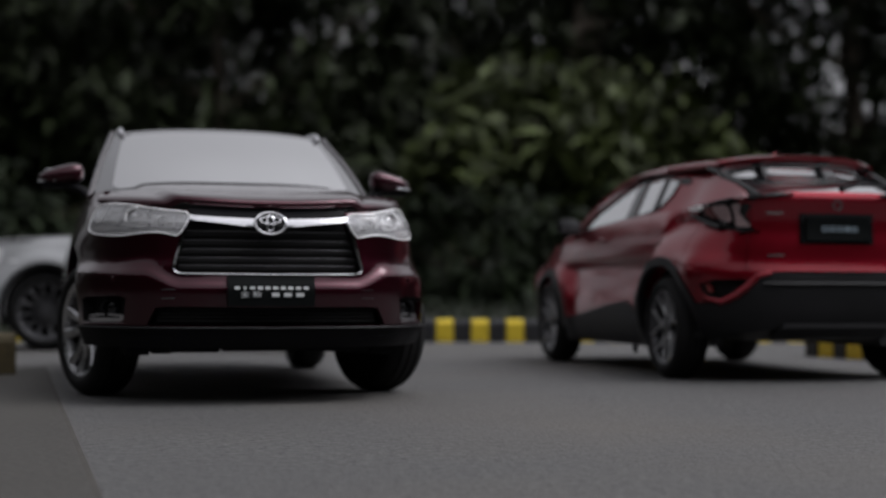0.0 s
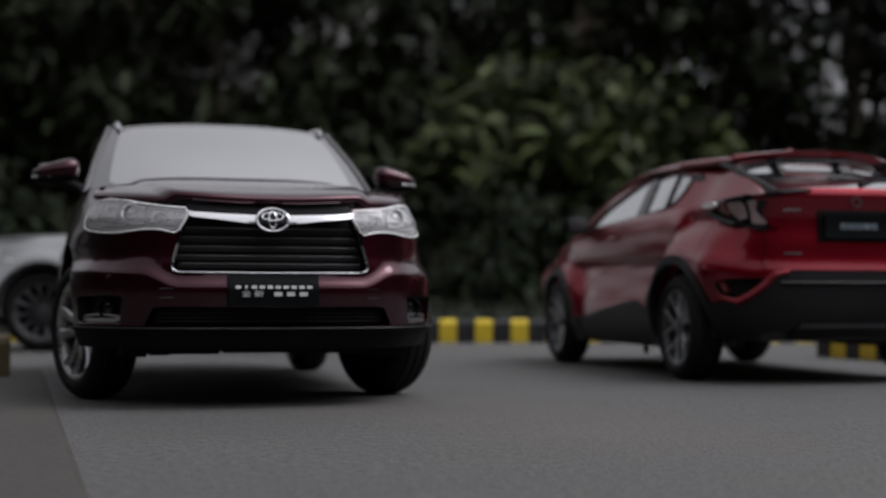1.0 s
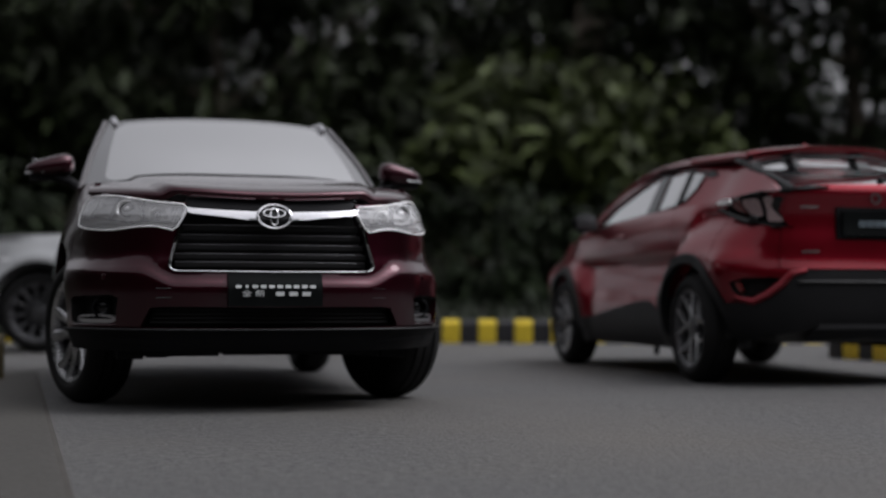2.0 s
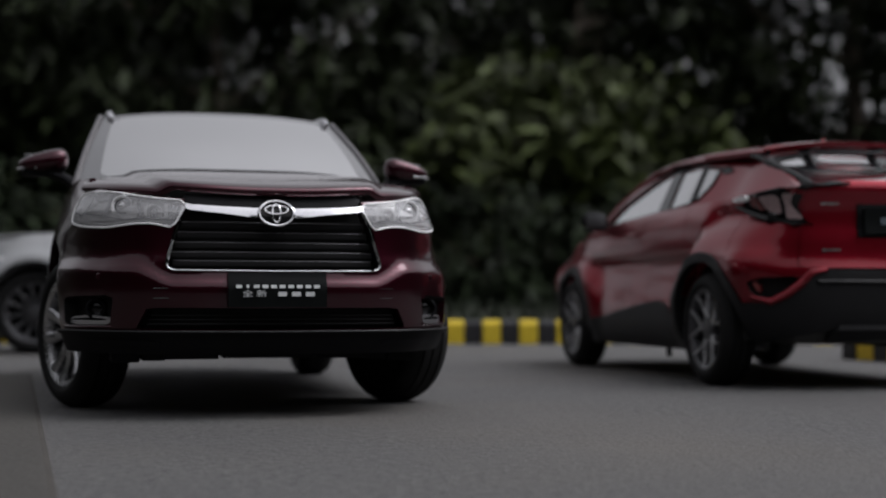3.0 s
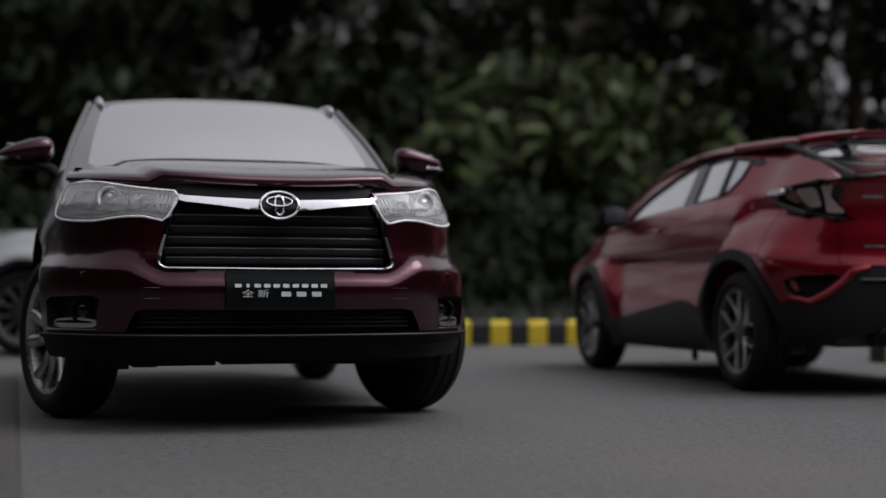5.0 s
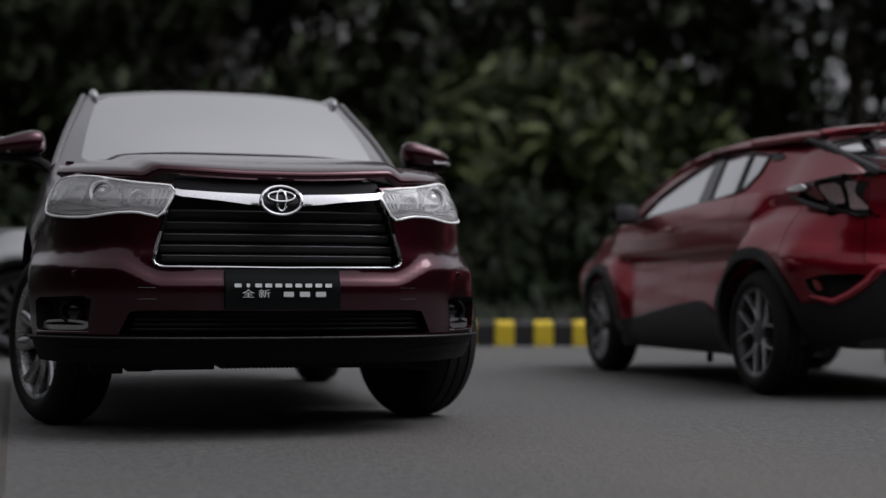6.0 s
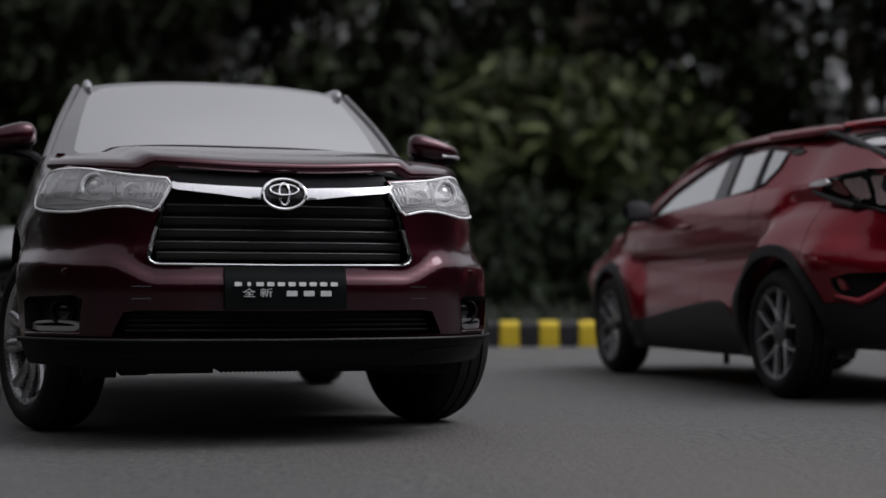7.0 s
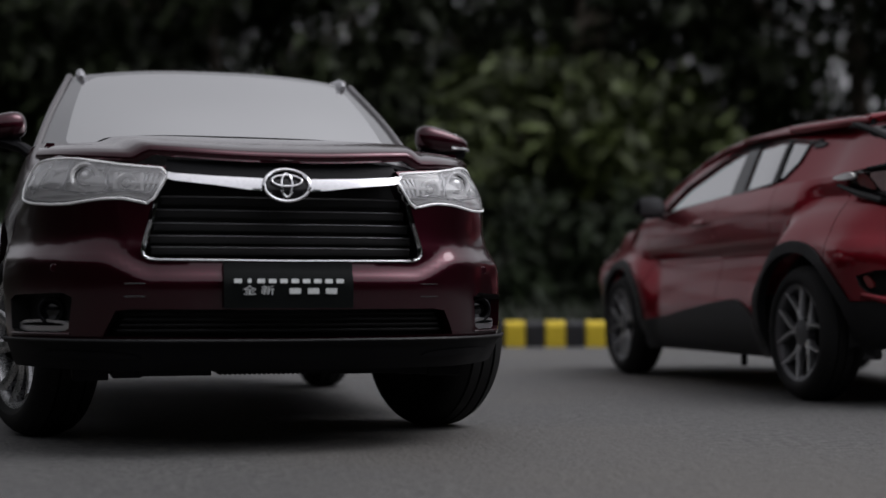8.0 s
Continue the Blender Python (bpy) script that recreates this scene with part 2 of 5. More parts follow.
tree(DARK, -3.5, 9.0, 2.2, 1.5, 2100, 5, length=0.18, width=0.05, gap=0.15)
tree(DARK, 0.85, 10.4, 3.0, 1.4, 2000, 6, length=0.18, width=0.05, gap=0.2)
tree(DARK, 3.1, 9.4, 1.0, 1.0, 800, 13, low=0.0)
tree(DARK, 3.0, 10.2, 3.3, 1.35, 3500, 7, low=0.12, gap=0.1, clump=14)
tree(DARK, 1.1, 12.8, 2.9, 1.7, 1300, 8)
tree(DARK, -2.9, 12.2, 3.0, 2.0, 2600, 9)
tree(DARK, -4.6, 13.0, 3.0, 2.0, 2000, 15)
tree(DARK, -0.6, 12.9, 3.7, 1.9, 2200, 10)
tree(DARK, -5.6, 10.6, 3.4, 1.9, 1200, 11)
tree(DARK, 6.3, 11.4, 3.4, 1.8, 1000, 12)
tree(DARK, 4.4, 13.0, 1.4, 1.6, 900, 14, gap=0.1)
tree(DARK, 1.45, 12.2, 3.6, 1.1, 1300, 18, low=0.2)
tree(DARK, -8.2, 7.6, 3.0, 1.9, 900, 16, length=0.3, width=0.1, gap=0.4)
tree(DARK, 8.2, 8.0, 3.0, 1.9, 900, 17, length=0.3, width=0.1, gap=0.4)
# low shrubs added to cover the verge with shade-dark leaves
SHRUB = "low green shrub, shade put into its leaf colour, at the foot of the trees"
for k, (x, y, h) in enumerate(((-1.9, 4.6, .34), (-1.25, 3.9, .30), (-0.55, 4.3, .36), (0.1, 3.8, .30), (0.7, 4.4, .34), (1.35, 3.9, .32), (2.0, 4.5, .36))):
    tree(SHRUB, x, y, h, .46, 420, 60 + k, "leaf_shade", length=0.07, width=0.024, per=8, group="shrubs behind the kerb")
# grass right behind the kerb
rng = np.random.default_rng(21)
gv, gf = [], []
for _ in range(9000):
    x, y = rng.uniform(-1.1, 1.1), 0.998 + rng.uniform(0, 1) ** 2 * 1.3
    h, a, w = rng.uniform(0.012, 0.034), rng.uniform(0, 2 * math.pi), rng.uniform(0.0006, 0.0013)
    dx, dy, b = math.cos(a) * w, math.sin(a) * w, rng.normal(0, 0.006, 2)
    k = len(gv)
    gv += [(x - dx, y - dy, 0.004), (x + dx, y + dy, 0.004), (x + dx * .7 + b[0] * .4, y + dy * .7 + b[1] * .4, h * .6), (x - dx * .7 + b[0] * .4, y - dy * .7 + b[1] * .4, h * .6), (x + b[0], y + b[1], h)]
    gf += [(k, k + 1, k + 2, k + 3), (k + 3, k + 2, k + 4)]
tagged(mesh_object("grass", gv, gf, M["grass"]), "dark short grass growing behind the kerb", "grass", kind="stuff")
# added trees behind the camera, never in view, to darken what the cars reflect
for k, (x, y) in enumerate([(10.0 * math.sin(radians(a)), 1.0 - 10.0 * math.cos(radians(a))) for a in range(-112, 113, 16)]):
    tree(DARK, x, y, 3.8, 2.3, 1100, 30 + k, length=0.42, width=0.15, low=0.0, per=8, group="trees round the open place", gap=0.6, clump=3)


# ---- car kit: panels are cut from smooth surfaces, in full-size metres ----
from mathutils.geometry import delaunay_2d_cdt


def smooth_curve(xs, ys):
    """A monotone cubic through the given points."""
    xs, ys = np.array(xs, float), np.array(ys, float)
    h = np.diff(xs)
    d = np.diff(ys) / h
    m = np.concatenate([[d[0]], np.where(d[:-1] * d[1:] > 0, 2 * d[:-1] * d[1:] / (d[:-1] + d[1:] + 1e-12), 0), [d[-1]]])

    def f(x):
        x = min(max(x, xs[0]), xs[-1])
        i = min(int(np.searchsorted(xs, x, "right")) - 1, len(h) - 1)
        t = (x - xs[i]) / h[i]
        return float(ys[i] * (1 + 2 * t) * (1 - t) ** 2 + m[i] * h[i] * t * (1 - t) ** 2 + ys[i + 1] * t * t * (3 - 2 * t) + m[i + 1] * h[i] * t * t * (t - 1))
    return f


def hump(x, c, w):
    return math.exp(-((x - c) / w) ** 2)


def step01(x, a, b):
    t = min(1, max(0, (x - a) / (b - a)))
    return t * t * (3 - 2 * t)


class Ring:
    """The outline of a car seen from above, a superellipse walked by arc length u: 0 at the nose, + to the car's right."""

    def __init__(self, a, b, n, nose_b=None, nose_n=None):
        th = np.linspace(-math.pi, math.pi, 8001)
        fore = np.cos(th) > 0
        power, reach = np.where(fore, nose_n or n, n), np.where(fore, nose_b or b, b)
        self.x = np.sign(np.sin(th)) * np.abs(np.sin(th)) ** (2 / power) * a
        self.y = np.sign(np.cos(th)) * np.abs(np.cos(th)) ** (2 / power) * reach
        s = np.concatenate([[0], np.cumsum(np.hypot(np.diff(self.x), np.diff(self.y)))])
        self.s = s - s[4000]
        self.half = self.s[-1]
        self.a, self.b = a, b

    def at(self, u):
        x, y = np.interp(u, self.s, self.x), np.interp(u, self.s, self.y)
        tx, ty = np.interp(u + 0.01, self.s, self.x) - np.interp(u - 0.01, self.s, self.x), np.interp(u + 0.01, self.s, self.y) - np.interp(u - 0.01, self.s, self.y)
        k = math.hypot(tx, ty) or 1
        return x, y, -ty / k, tx / k

    def u_of(self, y):
        """u on the right-hand side at the station y."""
        i = len(self.s) // 2
        return float(np.interp(-y, -self.y[i:], self.s[i:]))


def inside(p, poly):
    c, n = False, len(poly)
    for i in range(n):
        (x1, y1), (x2, y2) = poly[i], poly[i - 1]
        if (y1 > p[1]) != (y2 > p[1]) and p[0] < (x2 - x1) * (p[1] - y1) / (y2 - y1) + x1:
            c = not c
    return c


def soften(poly, times=2, cut=0.25):
    """Rounds the corners of a closed outline."""
    for _ in range(times):
        out = []
        for (x1, y1), (x2, y2) in zip(poly, poly[1:] + poly[:1]):
            out += [(x1 + (x2 - x1) * cut, y1 + (y2 - y1) * cut), (x2 - (x2 - x1) * cut, y2 - (y2 - y1) * cut)]
        poly = out
    return poly


def fillet(poly, radius, n=5):
    """Rounds every corner of a closed outline by the same radius where its sides allow."""
    out, m = [], len(poly)
    for i, p in enumerate(poly):
        p, a, b = Vector(p), Vector(poly[i - 1]), Vector(poly[(i + 1) % m])
        da, db = (a - p), (b - p)
        turn = math.pi - da.angle(db)
        cut = min(radius * math.tan(min(1.2, turn / 2)), da.length * 0.48, db.length * 0.48)
        if turn < 0.2:
            out.append((p.x, p.y))
            continue
        s, e = p + da.normalized() * cut, p + db.normalized() * cut
        for k in range(n + 1):
            t = k / n
            q = s * (1 - t) ** 2 + p * 2 * t * (1 - t) + e * t * t
            out.append((q.x, q.y))
    return out


def mirrored(right):
    """A symmetric closed outline from its right half, listed from the top middle round to the bottom middle."""
    return right + [(-x, y) for x, y in right[::-1] if abs(x) > 1e-6]


def disc(cx, cy, rx, ry, n=36):
    return [(cx + rx * math.cos(2 * math.pi * k / n), cy + ry * math.sin(2 * math.pi * k / n)) for k in range(n)]


def dense(poly, step):
    out = []
    for (x1, y1), (x2, y2) in zip(poly, poly[1:] + poly[:1]):
        k = max(1, int(math.hypot(x2 - x1, y2 - y1) / step))
        out += [(x1 + (x2 - x1) * i / k, y1 + (y2 - y1) * i / k) for i in range(k)]
    return out


def run(line, step):
    """An open line with its long pieces divided."""
    out = []
    for (x1, y1), (x2, y2) in zip(line, line[1:]):
        k = max(1, int(math.hypot(x2 - x1, y2 - y1) / step))
        out += [(x1 + (x2 - x1) * i / k, y1 + (y2 - y1) * i / k) for i in range(k)]
    return out + [line[-1]]


def patch(surface, outline, holes=(), step=0.035, lift=0.0, lip=0.02, flip=False):
    """A panel with that outline and those holes, laid on surface(u, v, off); its rim folds back by lip."""
    rims = [dense(outline, step)] + [dense(h, step) for h in holes]
    pts, edges = [], []
    for r in rims:
        k = len(pts)
        pts += r
        edges += [(k + i, k + (i + 1) % len(r)) for i in range(len(r))]
    xs, ys = [p[0] for p in rims[0]], [p[1] for p in rims[0]]
    rim = np.array(pts)
    j = 0
    y = min(ys) + step / 2
    while y < max(ys):
        x = min(xs) + step * (0.5 if j % 2 else 1.0)
        while x < max(xs):
            if inside((x, y), rims[0]) and not any(inside((x, y), h) for h in rims[1:]) and np.min(np.hypot(rim[:, 0] - x, rim[:, 1] - y)) > step * 0.45:
                pts.append((x, y))
            x += step
        y += step * 0.87
        j += 1
    vs, _, fs, _, _, _ = delaunay_2d_cdt([Vector(p) for p in pts], edges, [], 0, 1e-6)
    keep = []
    for f in fs:
        c = ((vs[f[0]].x + vs[f[1]].x + vs[f[2]].x) / 3, (vs[f[0]].y + vs[f[1]].y + vs[f[2]].y) / 3)
        if inside(c, rims[0]) and not any(inside(c, h) for h in rims[1:]):
            keep.append(f)
    bm = bmesh.new()
    used = sorted({i for f in keep for i in f})
    top = {i: bm.verts.new(surface(vs[i].x, vs[i].y, lift)) for i in used}
    for f in keep:
        try:
            bm.faces.new([top[i] for i in (f[::-1] if flip else f)])
        except ValueError:
            pass
    if lip:
        count = {}
        for f in keep:
            for a, b in ((f[0], f[1]), (f[1], f[2]), (f[2], f[0])):
                count[(min(a, b), max(a, b))] = count.get((min(a, b), max(a, b)), 0) + 1
        low = {}
        for (a, b), k in count.items():
            if k == 1:
                for i in (a, b):
                    if i not in low:
                        low[i] = bm.verts.new(surface(vs[i].x, vs[i].y, lift - lip))
                try:
                    bm.faces.new((top[a], top[b], low[b], low[a]))
                except ValueError:
                    pass
        bmesh.ops.recalc_face_normals(bm, faces=bm.faces)
    return bm


def shell(sections, across=24, along=8, thick=0.0, up=True, bulge=None):
    """A lofted panel through cross-sections (y, z, half width, sweep back, drop at the edge, power)."""
    keys = np.linspace(0, 1, len(sections))
    fs = [smooth_curve(keys, [s[k] for s in sections]) for k in range(6)]
    bm = bmesh.new()
    rows = []
    for i in range(along * (len(sections) - 1) + 1):
        t = i / (along * (len(sections) - 1))
        y, z, w, back, drop, power = (f(t) for f in fs)
        row = []
        for j in range(across + 1):
            s = 2 * j / across - 1
            p = Vector((w * s, y - back * abs(s) ** power, z - drop * abs(s) ** 2.6))
            if bulge:
                p.z += bulge(p.x, p.y, t)
            row.append(bm.verts.new(p))
        rows.append(row)
    for a, b in zip(rows, rows[1:]):
        for j in range(across):
            bm.faces.new((a[j], a[j + 1], b[j + 1], b[j]) if up else (a[j], b[j], b[j + 1], a[j + 1]))
    bmesh.ops.recalc_face_normals(bm, faces=bm.faces)
    if sum(f.normal.z for f in bm.faces) < 0:
        bmesh.ops.reverse_faces(bm, faces=bm.faces)
    if thick:
        bmesh.ops.solidify(bm, geom=bm.faces[:], thickness=thick)
    return bm


def box(cx, cy, cz, sx, sy, sz, bevel=0.01, rot=None):
    bm = bmesh.new()
    bmesh.ops.create_cube(bm, size=1)
    bmesh.ops.scale(bm, vec=(sx, sy, sz), verts=bm.verts)
    if bevel:
        bmesh.ops.bevel(bm, geom=bm.edges[:], offset=min(bevel, 0.45 * min(sx, sy, sz)), segments=2, affect="EDGES", profile=0.6)
    bmesh.ops.transform(bm, matrix=Matrix.Translation((cx, cy, cz)) @ (rot or Matrix()), verts=bm.verts)
    return bm


def lathe(profile, segs=48, axis="X", m=None):
    """Turns a profile of (along, radius) round the axis."""
    bm = bmesh.new()
    rings = []
    for k in range(segs):
        a = 2 * math.pi * k / segs
        rings.append([bm.verts.new((x, r * math.cos(a), r * math.sin(a))) for x, r in profile])
    for k in range(segs):
        p, q = rings[k], rings[(k + 1) % segs]
        for i in range(len(profile) - 1):
            if profile[i][1] < 1e-6 and profile[i + 1][1] < 1e-6:
                continue
            try:
                bm.faces.new((p[i], p[i + 1], q[i + 1], q[i]))
            except ValueError:
                pass
    bmesh.ops.remove_doubles(bm, verts=bm.verts, dist=1e-5)
    bmesh.ops.recalc_face_normals(bm, faces=bm.faces)
    if axis == "Y":
        bmesh.ops.rotate(bm, matrix=Matrix.Rotation(radians(90), 3, "Z"), verts=bm.verts)
    if axis == "Z":
        bmesh.ops.rotate(bm, matrix=Matrix.Rotation(radians(-90), 3, "Y"), verts=bm.verts)
    if m:
        bmesh.ops.transform(bm, matrix=m, verts=bm.verts)
    return bm


def tube(points, radius, sides=10, closed=False, flat=1.0):
    """A bar of round section along points."""
    pts = [Vector(p) for p in points]
    bm = bmesh.new()
    rings = []
    n = len(pts)
    for i, p in enumerate(pts):
        a, b = (pts[(i - 1) % n], pts[(i + 1) % n]) if closed else (pts[max(i - 1, 0)], pts[min(i + 1, n - 1)])
        q = (b - a).normalized().to_track_quat("Z", "Y")
        r = radius[i] if isinstance(radius, (list, tuple)) else radius
        rings.append([bm.verts.new(p + q @ Vector((r * math.cos(t), r * flat * math.sin(t), 0))) for t in (2 * math.pi * k / sides for k in range(sides))])
    pairs = list(zip(rings, rings[1:])) + ([(rings[-1], rings[0])] if closed else [])
    for a, b in pairs:
        # match the turn of the two rings
        k0 = min(range(sides), key=lambda k: (a[0].co - b[k].co).length)
        for k in range(sides):
            bm.faces.new((a[k], a[(k + 1) % sides], b[(k + 1 + k0) % sides], b[(k + k0) % sides]))
    if not closed:
        bm.faces.new(rings[0][::-1])
        bm.faces.new(rings[-1])
    bmesh.ops.recalc_face_normals(bm, faces=bm.faces)
    return bm


def merge(*bms):
    out = bmesh.new()
    for b in bms:
        me = bpy.data.meshes.new("t")
        b.to_mesh(me)
        b.free()
        out.from_mesh(me)
        bpy.data.meshes.remove(me)
    return out


def flip_x(bm):
    bmesh.ops.scale(bm, vec=(-1, 1, 1), verts=bm.verts)
    bmesh.ops.reverse_faces(bm, faces=bm.faces)
    return bm


def cp(name, bm, mat, parent, label="", smooth=True):
    """A car part: full-size metres in, model scale out."""
    return part(name, bm, M[mat] if isinstance(mat, str) else mat, parent, label, smooth, K)


M.update({
    "wine": material("wine_red_paint", (0.042, 0.0046, 0.0110), 0.32, 0.90, coat_rough=0.11, vary=0.12, grain=4000, patch=30, coat=1.0, spec=0.0, coat_ior=1.48),
    "red": material("red_paint", (0.225, 0.0072, 0.0170), 0.35, 0.85, coat_rough=0.10, vary=0.12, grain=4000, patch=30, coat=1.0, spec=0.0, coat_ior=1.45),
    "white": material("white_paint", (0.52, 0.53, 0.54), 0.30, 0.0, vary=0.04, grain=3000, patch=30, coat=0.8),
    "chrome": material("chrome", (0.78, 0.78, 0.80), 0.10, 1.0, vary=0.05, grain=2000, patch=60, rough_vary=0.04),
    "silver": material("silver_plastic", (0.55, 0.55, 0.57), 0.28, 0.85, vary=0.08, grain=2000, patch=60),
    "lamp_silver": material("frosted_silver_reflector", (0.97, 0.97, 0.98), 0.40, 0.15, vary=0.08, grain=1500, patch=90),
    "reflector": material("reflector_chrome", (0.95, 0.95, 0.96), 0.26, 0.92, vary=0.05, grain=1500, patch=90),
    "spoke_grey": material("grey_alloy", (0.46, 0.46, 0.47), 0.28, 0.95, vary=0.10, grain=2500, patch=80, rough_vary=0.06),
    "alloy": material("alloy", (0.42, 0.42, 0.43), 0.24, 0.95, vary=0.10, grain=2500, patch=80, rough_vary=0.06),
    "bright_alloy": material("machined_alloy", (0.55, 0.55, 0.56), 0.30, 0.9, vary=0.10, grain=2500, patch=80),
    "dark_alloy": material("dark_alloy", (0.10, 0.10, 0.105), 0.35, 0.7, vary=0.15, grain=2500, patch=80),
    "black": material("black_plastic", (0.006, 0.006, 0.007), 0.5, spec=0.10, vary=0.3, grain=5000, patch=60, bump=0.00003),
    "gloss_black": material("gloss_black", (0.008, 0.008, 0.009), 0.15, vary=0.3, grain=3000, patch=60),
    "void": material("dark_recess", (0.004, 0.004, 0.0042), 0.9, vary=0.3, grain=2000, patch=60),
    "cladding": material("grey_plastic_cladding", (0.012, 0.012, 0.013), 0.5, spec=0.3, vary=0.25, grain=5000, patch=60, bump=0.00003),
    # grey raised to bounce more light into the shadow under the cars
    "chassis": material("grey_chassis", (0.075, 0.073, 0.070), 0.7, vary=0.25, grain=2500, patch=60),
    "rubber": material("tyre_rubber", (0.009, 0.009, 0.009), 0.72, spec=0.25, vary=0.3, grain=3000, patch=70, bump=0.00005),
    # pale patchy base and high IOR boost the sky's reflection in the windscreen
    "screen": material("sky_grey_windscreen", (0.12, 0.117, 0.119), 0.12, 0.0, vary=0.30, grain=30, patch=16, coat=1.0, spec=1.0, ior=4.2, rough_vary=0.03),
    "glass": material("tinted_glass", (0.035, 0.037, 0.04), 0.07, 0.0, vary=0.1, grain=60, patch=14, coat=1.0, spec=1.0, ior=3.6),
    # grey stands in for sky mirrored in the pillar's paint
    "pillar": material("sky_toned_pillar", (0.11, 0.105, 0.108), 0.3, spec=0.6, vary=0.1, grain=900, patch=40),
    "frit": material("frit_band", (0.055, 0.055, 0.058), 0.14, 0.0, vary=0.1, grain=900, patch=40, coat=1.0, spec=0.8, ior=2.6),
    "lamp_red": material("red_lamp_plastic", (0.13, 0.006, 0.007), 0.12, vary=0.2, grain=2500, patch=80, coat=1.0),
    "lens_pale": material("pale_lamp_lens", (0.34, 0.25, 0.25), 0.25, vary=0.3, grain=1500, patch=90, coat=0.6),
    "amber": material("amber_plastic", (0.65, 0.25, 0.08), 0.2, vary=0.2, grain=2500, patch=80),
    "plate": material("black_plate", (0.005, 0.006, 0.006), 0.4, spec=0.1, vary=0.2, grain=2500, patch=60),
    "print": material("pale_print", (0.62, 0.64, 0.64), 0.5, vary=0.1, grain=2500, patch=90),
    "print_dim": material("dim_print", (0.16, 0.20, 0.23), 0.5, vary=0.1, grain=2500, patch=90),
    "seat": material("seat_fabric", (0.10, 0.095, 0.085), 0.85, vary=0.2, grain=2500, patch=40),
})


def clear_cover(name, ior, tint, haze):
    """Thin plastic: seen through, with a white veil added for brightness and a gloss that grows at grazing angles."""
    m = bpy.data.materials.new(name)
    m.use_nodes = True
    n, l = m.node_tree.nodes, m.node_tree.links
    n.clear()
    out, mix, veil, see, milk, gloss, fr = (n.new("ShaderNode" + k) for k in ("OutputMaterial", "MixShader", "MixShader", "BsdfTransparent", "BsdfDiffuse", "BsdfGlossy", "Fresnel"))
    see.inputs[0].default_value = (*tint, 1)
    milk.inputs[0].default_value = (0.88, 0.88, 0.90, 1)
    veil.inputs[0].default_value = haze
    gloss.inputs["Roughness"].default_value = 0.04
    fr.inputs["IOR"].default_value = ior
    l.new(see.outputs[0], veil.inputs[1])
    l.new(milk.outputs[0], veil.inputs[2])
    l.new(fr.outputs[0], mix.inputs[0])
    l.new(veil.outputs[0], mix.inputs[1])
    l.new(gloss.outputs[0], mix.inputs[2])
    l.new(mix.outputs[0], out.inputs[0])
    return m


# the diffuse veil lifts the brightness of the headlights
M["clear"] = clear_cover("milky_lamp_cover", 1.5, (0.99, 0.99, 0.99), 0.24)
WHEELS = {}


